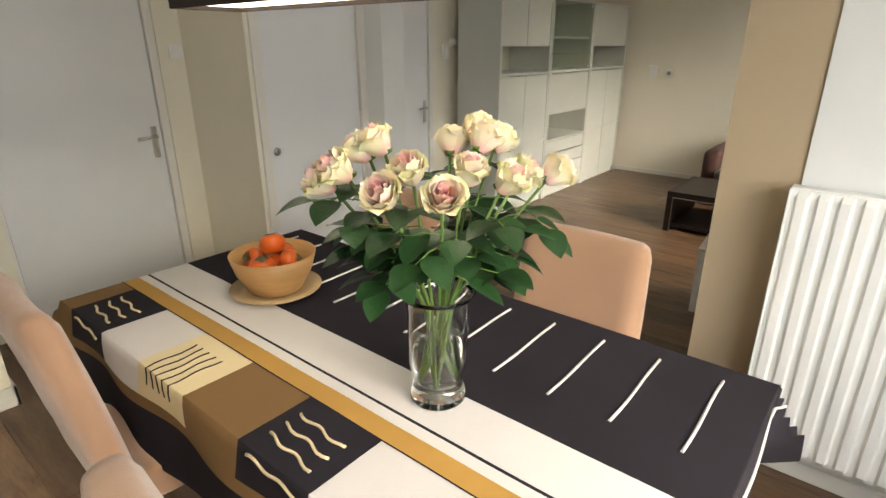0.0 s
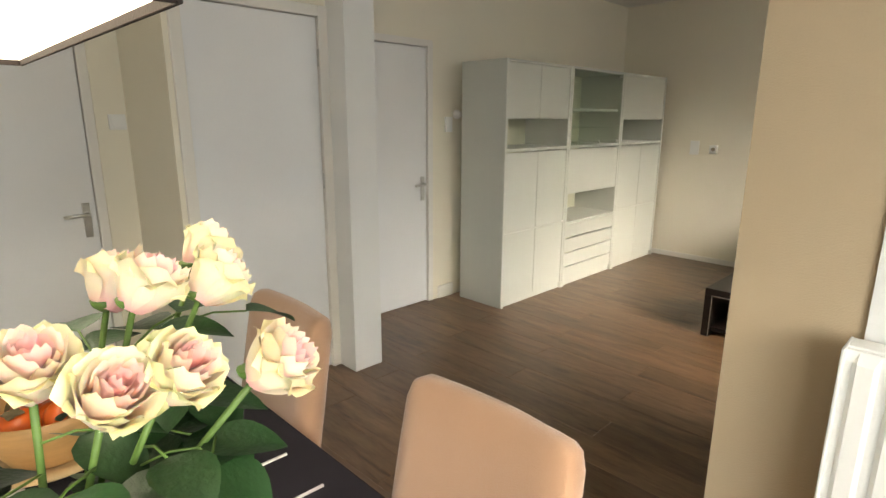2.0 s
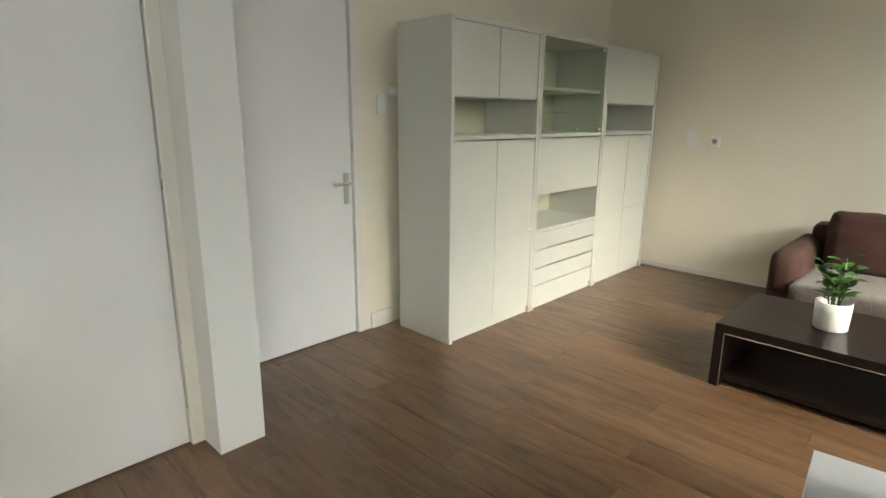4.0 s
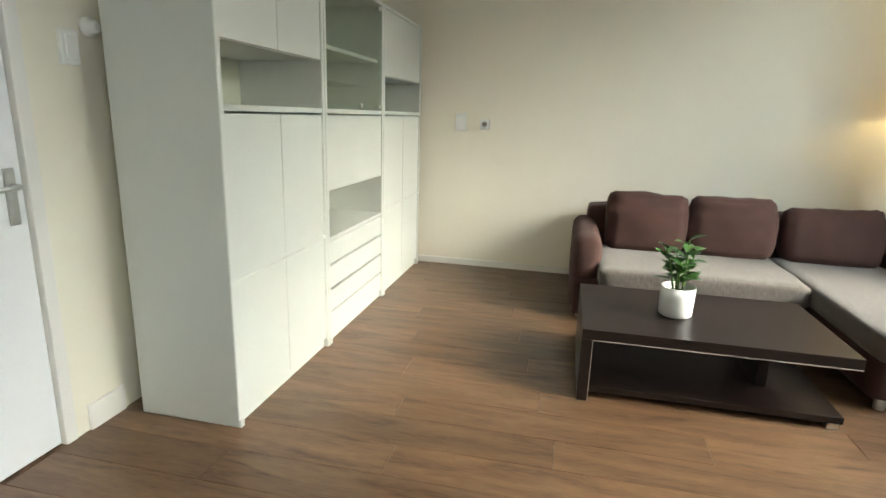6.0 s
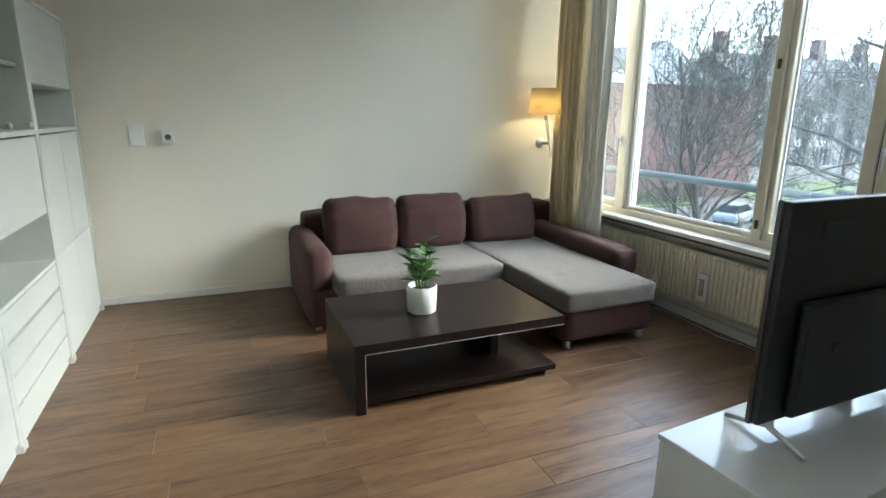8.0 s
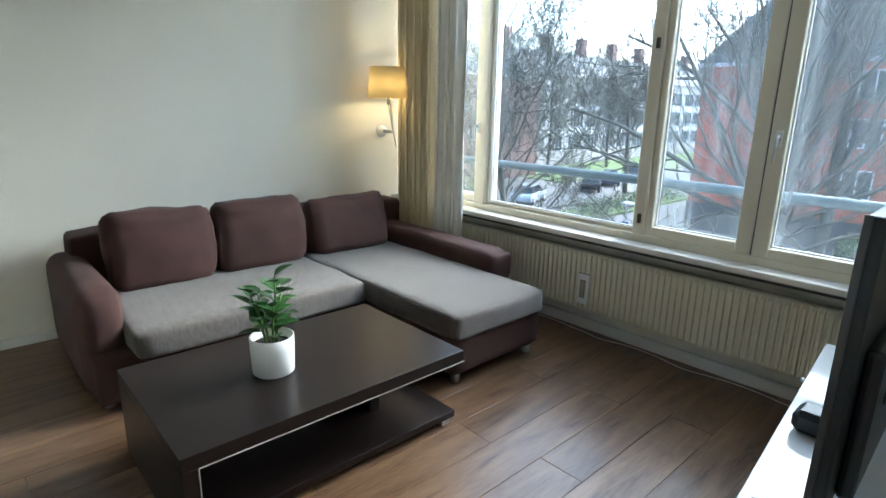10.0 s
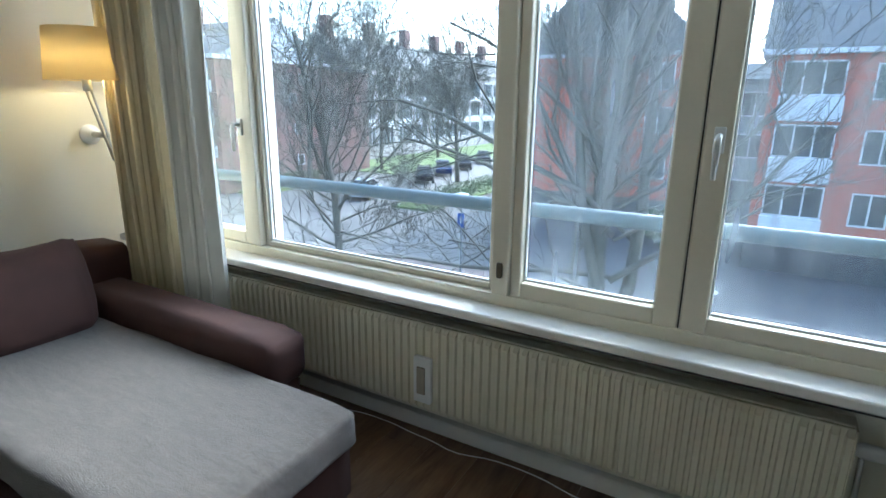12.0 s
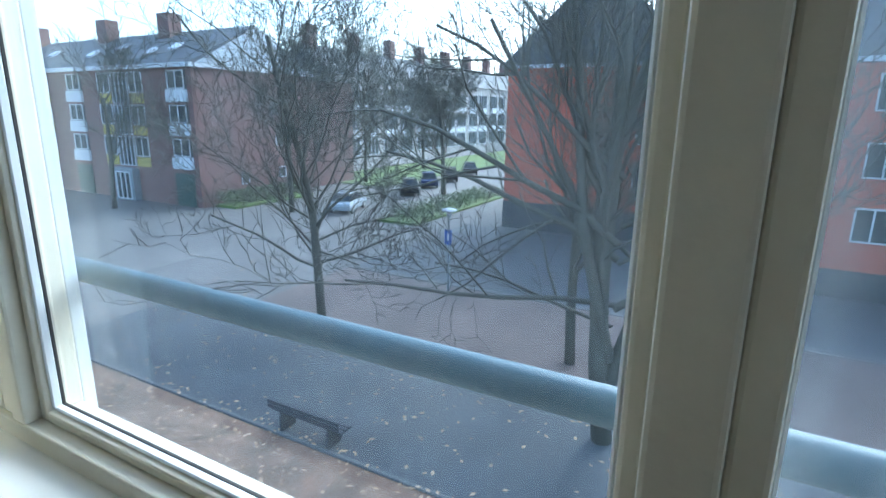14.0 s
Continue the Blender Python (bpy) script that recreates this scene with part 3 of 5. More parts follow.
th = thing("thermostat_dial", (-3.17, 4.47, 1.535), "round white thermostat dial on the wall", "thermostat")
bm = lathe(bmesh.new(), [(0.035, 0), (0.037, 0.02), (0.024, 0.024), (0.022, 0.05), (0.012, 0.052)], n=24)
bmesh.ops.transform(bm, matrix=Matrix.Translation((-3.17, 4.47, 1.535)) @ Matrix.Rotation(radians(90), 4, "Y"), verts=bm.verts)
part("dial", bm, M_plast, th)


def soft_box(bm, x0, x1, y0, y1, z0, z1, r=0.05, puff=0.03, n=10, wob=0.006, seed=0):
    """A stuffed cushion: a rounded block with a puffed face and slight dents."""
    c, h = Vector(((x0 + x1) / 2, (y0 + y1) / 2, (z0 + z1) / 2)), Vector(((x1 - x0) / 2, (y1 - y0) / 2, (z1 - z0) / 2))
    g = bmesh.ops.create_cube(bm, size=2)
    bmesh.ops.subdivide_edges(bm, edges=list({e for v in g["verts"] for e in v.link_edges}), cuts=n, use_grid_fill=True)
    for v in bm.verts:
        if v.tag:
            continue
        p = Vector((v.co.x * h.x, v.co.y * h.y, v.co.z * h.z))
        q = Vector([max(-hh + r, min(hh - r, pp)) for pp, hh in zip(p, h)])
        d = p - q
        if d.length > 1e-6:
            p = q + d.normalized() * r
        bulge = (1 - v.co.x ** 2) * (1 - v.co.y ** 2) + (1 - v.co.x ** 2) * (1 - v.co.z ** 2) + (1 - v.co.y ** 2) * (1 - v.co.z ** 2)
        p += p.normalized() * puff * bulge * 0.6
        w = noise.noise(Vector((p.x * 5 + seed * 7, p.y * 5, p.z * 5))) * wob + noise.noise(Vector((p.x * 14 + seed, p.y * 14, p.z * 14))) * wob * 0.4
        p += p.normalized() * w
        v.co = c + p
        v.tag = True
    for f in bm.faces:
        f.smooth = True
    return bm


# sofa with chaise
sf = thing("corner_sofa", (-0.25, 6.3, 0), "brown corner sofa with grey woven seats and chaise", "sofa")
part("base", soft_box(bmesh.new(), -1.30, 0.01, 6.07, 7.02, 0.05, 0.28, 0.02, 0.0, 6), M_brown, sf)
part("chaise_base", soft_box(bmesh.new(), 0.012, 0.665, 5.295, 7.02, 0.065, 0.265, 0.02, 0.0, 8), M_brown, sf)
part("seat_cushion", soft_box(bmesh.new(), -1.155, 0.004, 5.99, 6.74, 0.25, 0.385, 0.030, 0.012, 18, 0.010, 1), M_weave, sf, "grey woven seat cushion")
part("chaise_cushion", soft_box(bmesh.new(), 0.006, 0.675, 5.270, 6.74, 0.252, 0.385, 0.026, 0.010, 18, 0.010, 2), M_weave, sf, "grey woven chaise cushion")
part("left_arm", soft_box(bmesh.new(), -1.325, -1.14, 6.15, 7.06, 0.03, 0.545, 0.075, 0.012, 10, 0.006, 3), M_brown, sf)
part("right_arm", soft_box(bmesh.new(), 0.672, 0.89, 5.675, 7.02, 0.28, 0.490, 0.06, 0.008, 10, 0.006, 4), M_brown, sf)
part("right_arm_base", soft_box(bmesh.new(), 0.68, 0.86, 5.70, 7.00, 0.05, 0.32, 0.03, 0.0, 6), M_brown, sf)
part("backrest", soft_box(bmesh.new(), -1.22, 0.92, 6.84, 7.10, 0.25, 0.655, 0.05, 0.008, 12, 0.005, 5), M_brown, sf)
for i, (a, b, zt, lean) in enumerate(((-1.085, -0.575, 0.765, -9), (-0.54, -0.02, 0.765, -9), (0.06, 0.62, 0.725, -12))):
    bm = soft_box(bmesh.new(), a, b, -0.10, 0.10, 0.0, zt - 0.355, 0.06, 0.045, 12, 0.016, 10 + i)
    # pinched upper corners
    for v in bm.verts:
        k = abs((v.co.x - (a + b) / 2) / ((b - a) / 2))
        if v.co.z > 0.3:
            v.co.z += 0.030 * k ** 4 - 0.014 + 0.012 * noise.noise(Vector((v.co.x * 4, 0, i)))
            v.co.y *= 1 - 0.35 * k ** 3
            if i == 2 and v.co.x > (a + b) / 2:
                v.co.z += 0.03 * k ** 3
    bmesh.ops.transform(bm, matrix=pose(0, 6.68, 0.36, lean), verts=bm.verts)
    part("back_cushion", bm, M_brown, sf, "plump brown back cushion")
for x, y in ((0.095, 5.36), (0.635, 5.355), (-1.25, 6.19)):
    part("leg", lathe(bmesh.new(), [(0.022, 0), (0.024, 0.004), (0.026, 0.07)], (x, y, 0), 16), M_steel, sf, "short chrome leg")

# coffee table
ct = thing("coffee_table", (-0.69, 5.42, 0), "low wenge coffee table with an undershelf", "table")
CX0, CX1, CY0, CY1 = -1.275, -0.155, 5.055, 5.775
boxpart("tabletop", M_wenge, ct, CX0, CX1, CY0, CY1, 0.302, 0.3495, 0.002)
boxpart("side_panel", M_wenge, ct, CX0, CX0 + 0.05, CY0, CY1, 0.0, 0.3015, 0.002)
boxpart("undershelf", M_wenge, ct, CX0 + 0.051, CX1 - 0.015, CY0 + 0.03, CY1 - 0.03, 0.035, 0.065, 0.002)
boxpart("upright_panel", M_wenge, ct, -0.46, -0.41, 5.30, CY1 - 0.05, 0.0655, 0.3015, 0.002)
boxpart("edge_band", M_edge, ct, CX0 + 0.05, CX1, CY0 - 0.0015, CY0 + 0.001, 0.2985, 0.3025)
boxpart("edge_band", M_edge, ct, CX0 + 0.047, CX0 + 0.0505, CY0 - 0.0015, CY0 + 0.001, 0.0, 0.299)
for y in (CY0 + 0.045, CY1 - 0.085):
    boxpart("foot", M_steel, ct, CX1 - 0.07, CX1 - 0.02, y, y + 0.04, 0.0, 0.035, 0.002, label="small metal foot")


def leaf_mesh(bm, base, tip, width, fold=0.25, curl=0.15, n=6):
    """A pointed oval leaf from base to tip with a folded midrib."""
    base, tip = Vector(base), Vector(tip)
    d = tip - base
    L = d.length
    d.normalize()
    side = d.cross(Vector((0, 0, 1)))
    side = side.normalized() if side.length > 0.05 else Vector((1, 0, 0))
    up = side.cross(d)
    rows = []
    for i in range(n + 1):
        s = i / n
        w = width * 0.5 * math.sin(math.pi * s ** 0.8) ** 0.8 + 0.0006
        c = base + d * L * s + up * (-curl * L * s * s + curl * L * s * 0.5)
        rows.append([bm.verts.new(c - side * w + up * fold * w), bm.verts.new(c - side * w * 0.5 + up * fold * w * 0.35), bm.verts.new(c), bm.verts.new(c + side * w * 0.5 + up * fold * w * 0.35), bm.verts.new(c + side * w + up * fold * w)])
    for a, b in zip(rows, rows[1:]):
        for k in range(4):
            bm.faces.new((a[k], a[k + 1], b[k + 1], b[k])).smooth = True
    return bm


M_leaf = mat("rose_leaf", (0.014, 0.048, 0.012), 0.42, 0.3, 25, 0.3, 140, island=0.25)
M_leaf2 = mat("pot_plant_leaf", (0.03, 0.085, 0.014), 0.4, 0.3, 25, 0.2, 140, island=0.25)
M_stem = mat("green_stem", (0.10, 0.18, 0.035), 0.5, 0.25, 20)
M_ceram = mat("white_ceramic", (0.80, 0.79, 0.76), 0.3, 0.03, 5)
M_soil = mat("potting_soil", (0.03, 0.02, 0.014), 0.95, 0.4, 60, 0.8, 90)
M_bark = mat("grey_green_bark", (0.085, 0.080, 0.062), 0.9, 0.45, 3, 0.8, 30, stretch=(1, 1, 0.4))

rng = random.Random(5)
pp = thing("potted_plant", (-0.825, 5.37, 0.3255), "small leafy green plant in a white ceramic pot", "plant")
part("pot", lathe(bmesh.new(), [(0.0, 0.326), (0.070, 0.326), (0.077, 0.332), (0.080, 0.42), (0.081, 0.470), (0.077, 0.472), (0.0765, 0.466), (0.076, 0.435), (0.0, 0.434)], (-0.82, 5.36, 0)), M_ceram, pp)
part("soil", lathe(bmesh.new(), [(0.0, 0.435), (0.075, 0.436), (0.04, 0.444), (0.0, 0.446)], (-0.82, 5.36, 0), 18), M_soil, pp)
for i in range(5):
    a = i * 1.35 + 0.4
    top = Vector((-0.82 + 0.07 * math.cos(a), 5.36 + 0.07 * math.sin(a), 0.60 + 0.07 * rng.random()))
    if i == 4:
        top = Vector((-0.80, 5.35, 0.70))
    root = Vector((-0.82 + 0.02 * math.cos(a), 5.36 + 0.02 * math.sin(a), 0.44))
    midp = (root + top) / 2 + Vector((0, 0, 0.02))
    part("stem", tube(bmesh.new(), [root, midp, top], [0.005, 0.004, 0.003], 6), M_stem, pp)
    for k in range(9):
        s = 0.25 + 0.75 * k / 8
        p = root.lerp(top, s)
        b = a + k * 2.4
        el = 0.2 + 0.5 * rng.random()
        ln = 0.060 + 0.035 * rng.random()
        q = p + ln * Vector((math.cos(b) * math.cos(el), math.sin(b) * math.cos(el), math.sin(el)))
        part("leaf", leaf_mesh(bmesh.new(), p, q, 0.046 + 0.014 * rng.random(), 0.3, 0.2), M_leaf2, pp)

pp.location += Vector((-0.012, 0.03, 0.024))

# wall lamp by the curtain
M_shade = bpy.data.materials.new("lamp_shade_cloth")
M_shade.use_nodes = True
_n, _l = M_shade.node_tree.nodes, M_shade.node_tree.links
_d, _t, _m = _n.new("ShaderNodeBsdfDiffuse"), _n.new("ShaderNodeBsdfTranslucent"), _n.new("ShaderNodeMixShader")
_w = _n.new("ShaderNodeTexNoise")
_w.inputs["Scale"].default_value = 180
_r = _n.new("ShaderNodeValToRGB")
_r.color_ramp.elements[0].color, _r.color_ramp.elements[1].color = (0.72, 0.60, 0.36, 1), (0.88, 0.78, 0.52, 1)
_l.new(_w.outputs["Fac"], _r.inputs[0])
for _x in (_d, _t):
    _l.new(_r.outputs[0], _x.inputs[0])
_m.inputs[0].default_value = 0.55
_l.new(_d.outputs[0], _m.inputs[1])
_l.new(_t.outputs[0], _m.inputs[2])
_l.new(_m.outputs[0], _n["Material Output"].inputs["Surface"])
wlamp = thing("wall_lamp", (0.995, 7.21, 1.14), "lit cream shade on a steel swing-arm wall lamp", "lamp")
LC = (0.885, 6.95)
part("shade", lathe(bmesh.new(), [(0.160, 1.380), (0.138, 1.597), (0.136, 1.597), (0.158, 1.380)], (*LC, 0), 40, closed=True), M_shade, wlamp, "lit cream cloth shade")
bm = bmesh.new()
bmesh.ops.create_uvsphere(bm, u_segments=16, v_segments=10, radius=0.032, matrix=Matrix.Translation((*LC, 1.44)))
part("bulb", bm, M_lampbulb, wlamp, smooth=True)
part("socket_holder", lathe(bmesh.new(), [(0.017, 1.335), (0.019, 1.34), (0.019, 1.40), (0.014, 1.405)], (*LC, 0), 16), M_steel, wlamp)
part("shade_ring", tube(bmesh.new(), [(LC[0] - 0.157, LC[1], 1.384), LC + (1.384,), (LC[0] + 0.157, LC[1], 1.384)], 0.0025, 6), M_steel, wlamp)
part("arm_rod", tube(bmesh.new(), [(0.872, 6.95, 1.36), (0.965, 6.97, 1.02)], 0.0055, 8), M_steel, wlamp)
part("arm_rod", tube(bmesh.new(), [(0.898, 6.955, 1.36), (0.99, 7.04, 1.14), (0.975, 6.975, 1.015)], 0.0055, 8), M_steel, wlamp)
part("arm_joint", tube(bmesh.new(), [(0.995, 7.21, 1.13), (0.995, 7.05, 1.13)], [0.016, 0.012], 12), M_steel, wlamp)
bm = lathe(bmesh.new(), [(0.048, 0), (0.048, 0.014), (0.03, 0.02), (0.02, 0.045)], n=24)
bmesh.ops.transform(bm, matrix=Matrix.Translation((0.995, 7.21, 1.13)) @ Matrix.Rotation(radians(90), 4, "X"), verts=bm.verts)
part("wall_rose", bm, M_ceram, wlamp)


# curtain gathered in folds
def curtain(nm, y0, y1, x, amp, folds, material, label, z0=0.04, z1=2.60):
    bm = bmesh.new()

    def f(u, v):
        ph = u * folds * 2 * math.pi
        z = z0 + (z1 - z0) * v
        s = 1 + 0.25 * noise.noise(Vector((u * 6, v * 1.5, 3.1)))
        return Vector((x + amp * s * math.sin(ph + 0.7 * noise.noise(Vector((u * 4, v * 2, 0)))), y0 + (y1 - y0) * u + 0.018 * math.sin(2 * ph) + 0.02 * (1 - v) * noise.noise(Vector((u * 9, v * 3, 1))), z))

    sheet(bm, f, folds * 10, 16)
    o = part("cloth", bm, material, None)
    t = thing(nm, (x, (y0 + y1) / 2, z0), label, "curtain")
    o.parent = t
    o.matrix_parent_inverse = Matrix.Translation(t.location).inverted()
    md = o.modifiers.new("thickness", "SOLIDIFY")
    md.thickness = 0.003
    return t


ctn = curtain("curtain", 6.58, 6.99, 1.03, 0.036, 5, M_curt, "heavy beige curtain drawn aside in folds")
cts = curtain("curtain", 6.31, 6.565, 1.02, 0.030, 3, M_curtw, "white sheer curtain edge hanging in folds")
rail = thing("curtain_rail", (1.02, 5.5, 2.60), "white curtain rail under the ceiling", "curtain rail")
boxpart("track", M_plast, rail, 1.0, 1.04, 3.9, 7.18, 2.615, 2.645, 0.004)
for y in (4.2, 5.5, 6.9):
    boxpart("bracket", M_plast, rail, 1.012, 1.028, y, y + 0.02, 2.6455, CEIL, 0.002)

# the whole window side stands a little further in
for o in [bpy.data.objects[k] for k in ("window_1", "wall_east", "window_2", "balcony_railing", "wall_socket")] + [rl, ctn, cts]:
    o.location += Vector((-0.06, -0.075, 0.026))
for o in [bpy.data.objects[k] for k in ("wall_window_pier", "baseboard_east")] + [valve, rail]:
    o.location += Vector((-0.06, -0.075, 0))

# tv cabinet and tv, turned a little
tvm = pose(-0.63, 3.89, 0, rz=5.2)
tc = thing("tv_cabinet", (0, 0, 0), "low glossy white television cabinet", "cabinet")
boxpart("body", M_glossw, tc, 0.0, 1.47, -0.43, -0.018, 0.06, 0.432, 0.003)
boxpart("top", M_glossw, tc, -0.003, 1.473, -0.433, 0.003, 0.4325, 0.452, 0.003)
for i in range(3):
    boxpart("drawer_front", M_glossw, tc, 0.003 + i * 0.4895, 0.487 + i * 0.4895, -0.0175, 0.0, 0.065, 0.425, 0.003)
boxpart("plinth", M_dark, tc, 0.04, 1.43, -0.40, -0.05, 0.0, 0.0595)
bm = lathe(bmesh.new(), [(0.008, 0), (0.008, 0.012), (0.014, 0.016), (0.012, 0.026)], n=14)
bmesh.ops.transform(bm, matrix=Matrix.Translation((1.16, 0.0, 0.40)) @ Matrix.Rotation(radians(-90), 4, "X"), verts=bm.verts)
part("drawer_knob", bm, M_glossw, tc)
tc.matrix_basis = tvm
tv = thing("television", (0, 0, 0), "black flat television on splayed steel feet", "television")
boxpart("housing", M_black, tv, -0.55, 0.55, -0.028, 0.006, 0.055, 0.70, 0.006)
boxpart("rear_bulge", M_black, tv, -0.46, 0.46, -0.062, -0.0285, 0.07, 0.42, 0.014)
boxpart("screen", M_screen, tv, -0.54, 0.54, 0.0065, 0.0085, 0.07, 0.69)
boxpart("bezel", mat("dark_metal", (0.10, 0.095, 0.09), 0.3, 0.1, metal=0.8), tv, -0.553, 0.553, -0.004, 0.0062, 0.05, 0.054, 0.001)
boxpart("bezel", MATS["dark_metal"], tv, -0.556, -0.5505, -0.006, 0.008, 0.055, 0.702, 0.001)
boxpart("vent_grille", mat("vent_black", (0.03, 0.03, 0.03), 0.6), tv, -0.40, -0.28, -0.0315, -0.0285, 0.60, 0.64)
boxpart("mount_knob", M_black, tv, -0.33, -0.30, -0.068, -0.0625, 0.26, 0.29, 0.004)
for s in (-1, 1):
    bm = bmesh.new()
    tube(bm, [(s * 0.47, -0.012, 0.075), (s * 0.48, -0.02, 0.03), (s * 0.50, -0.14, 0.007)], [0.012, 0.010, 0.007], 8)
    tube(bm, [(s * 0.48, -0.015, 0.035), (s * 0.50, 0.11, 0.007)], [0.010, 0.007], 8)
    part("foot", bm, M_steel, tv, "splayed steel foot")
tv.matrix_basis = pose(0.135, 3.79, 0.452, rz=1.5)
mb = thing("media_box", (0.08, 3.86, 0.452), "small black media box on the white cabinet", "media box")
boxpart("body", M_black, mb, 0.03, 0.13, 3.80, 3.925, 0.4525, 0.52, 0.016, 1)
boxpart("front_edge", MATS["dark_metal"], mb, 0.045, 0.115, 3.9245, 3.927, 0.470, 0.503, 0.001)

# loose cable along the window wall
cb = thing("cable", (1.15, 5.0, 0.0), "thin white cable lying loosely along the skirting", "cable")
bm = bmesh.new()
pts = [Vector((1.14 - 0.07 * (0.5 + 0.5 * math.sin(i * 0.55)) * (0.4 + 0.6 * noise.noise(Vector((i * 0.21, 0, 0)))), 5.95 - i * 0.05, 0.004)) for i in range(40)]
tube(bm, pts, 0.0024, 6)
part("cord", bm, M_trim, cb)

# ---------------------------------------------------------------- dining area
TX0, TX1, TY0, TY1, TZ = -1.80, 0.03, 0.79, 1.70, 0.758
dt = thing("dining_table", ((TX0 + TX1) / 2, (TY0 + TY1) / 2, 0), "rectangular dining table under a patterned cloth", "table")
boxpart("tabletop", M_wenge, dt, TX0 + 0.004, TX1 - 0.004, TY0 + 0.004, TY1 - 0.004, TZ - 0.045, TZ - 0.002, 0.004)
for x in (TX0 + 0.08, TX1 - 0.15):
    for y in (TY0 + 0.08, TY1 - 0.15):
        boxpart("leg", M_wenge, dt, x, x + 0.07, y, y + 0.07, 0.0723, TZ - 0.0455, 0.003)


def drape(u, v, lift=0.0):
    """A point of the cloth, u along the table and v across, in metres on the flat cloth, bent down over the edges."""
    x, y, z, drop = u, v, TZ + lift, 0.0
    hx = max(TX0 - u, u - TX1, 0)
    hy = max(TY0 - v, v - TY1, 0)
    r = 0.008

    def bend(h):
        return (h, 0.0) if h < 0 else (r * math.sin(min(h / r, math.pi / 2)), max(0.0, h - r * (1 if h > r else h / r)))

    ox, dx = bend(hx)
    oy, dy = bend(hy)
    drop = max(dx, dy)
    both = min(hx, hy)
    wave = 0.012 * math.sin(u * 13 + v * 9) * min(1, drop / 0.12)
    if hx:
        x = (TX0 - ox - 0.05 * dx - lift - 0.35 * both - wave) if u < TX0 else (TX1 + ox + 0.03 * dx + lift + 0.35 * both + wave)
    if hy:
        y = (TY0 - oy - 0.12 * dy - lift - 0.35 * both - wave) if v < TY0 else (TY1 + oy + 0.12 * dy + lift + 0.35 * both + wave)
    wr = 0.0018 * noise.noise(Vector((u * 5, v * 7, 0.3))) if not (hx or hy) else 0
    return Vector((x, y, z - drop + wr))


cloth = thing("tablecloth", ((TX0 + TX1) / 2, (TY0 + TY1) / 2, TZ), "printed tablecloth in charcoal, white, mustard and brown", "tablecloth")
HX, HY = 0.17, 0.262


def patch(nm, m, u0, u1, v0, v1, lift=0.0, step=0.03):
    bm = bmesh.new()

    def cuts(a, b, edges):
        n = max(1, int((b - a) / step))
        c = [a + (b - a) * i / n for i in range(n + 1)]
        for e in edges:
            for k in (-0.006, -0.002, 0.004, 0.008):
                if a < e + k < b:
                    c.append(e + k)
        return sorted(c)

    us, vs = cuts(u0, u1, (TX0, TX1)), cuts(v0, v1, (TY0, TY1))
    g = [[bm.verts.new(drape(u, v, lift)) for v in vs] for u in us]
    for i in range(len(us) - 1):
        for j in range(len(vs) - 1):
            bm.faces.new((g[i][j], g[i + 1][j], g[i + 1][j + 1], g[i][j + 1])).smooth = True
    return part(nm, bm, m, cloth)


UL, UR = TX0 - HX, TX1 + HX
b_patch, b_must, b_w1, b_blk, b_white = 0.970, 1.022, 1.051, 1.059, 1.195
patch("charcoal_band", M_cl_black, UL, UR, b_white, TY1 + HY)
patch("white_band", M_cl_white, UL, UR, b_blk, b_white)
patch("black_line", M_cl_black, UL, UR, b_w1, b_blk)
patch("white_strip", M_cl_white, UL, UR, b_must, b_w1)
patch("mustard_stripe", M_cl_must, UL, UR, b_patch, b_must)
patch("stripe_edge", M_cl_black, UL, UR, b_patch - 0.003, b_patch + 0.001, 0.0015)
patch("hem_band", M_cl_black, UL, UR, TY0 - HY, TY0 - 0.125)
patch("brown_border", M_cl_brown, UL, UR, TY0 - 0.125, TY0 - 0.095)
patch("brown_patch", M_cl_brown, UL, -1.715, TY0 - 0.095, b_patch)
seq = [("charcoal_patch", M_cl_black), ("white_patch", M_cl_white), ("cream_patch", M_cl_cream), ("brown_patch", M_cl_brown)]
u, i, W = -1.715, 0, 0.232
while u < UR - 0.01:
    u1 = min(u + W, UR)
    patch(seq[i % 4][0], seq[i % 4][1], u, u1, TY0 - 0.095, b_patch)
    if i % 4 == 0:
        for k in range(4 if i == 0 else 4):
            bm = bmesh.new()
            vk = (0.765, 0.835, 0.875, 0.915)[k]
            tube(bm, [drape(u + 0.035 + 0.155 * s / 10, vk + 0.005 * math.sin(s * 1.1 + k) - 0.012 * s / 10, 0.0012) for s in range(11)], 0.0036, 6)
            part("painted_stroke", bm, M_cl_cream, cloth)
    if i % 4 == 2:
        for k in range(5):
            bm = bmesh.new()
            tube(bm, [drape(u + 0.045 + k * 0.03 + 0.004 * math.sin(s * 1.3 + k), 0.735 + 0.185 * s / 8, 0.0008) for s in range(9)], 0.0018, 6)
            part("ink_line", bm, M_cl_black, cloth)
    u, i = u1, i + 1
for k in range(12):
    bm = bmesh.new()
    ux = -0.07 - 0.151 * k
    tube(bm, [drape(ux + 0.002 * math.sin(s), 1.323 + 0.315 * s / 6, 0.0006) for s in range(7)], 0.004, 6)
    part("white_dash", bm, M_cl_white, cloth)
bm = bmesh.new()
tube(bm, [drape(TX1 + 0.075, 1.2 + 0.57 * s / 10, 0.001) for s in range(11)], 0.004, 6)
part("white_dash", bm, M_cl_white, cloth)

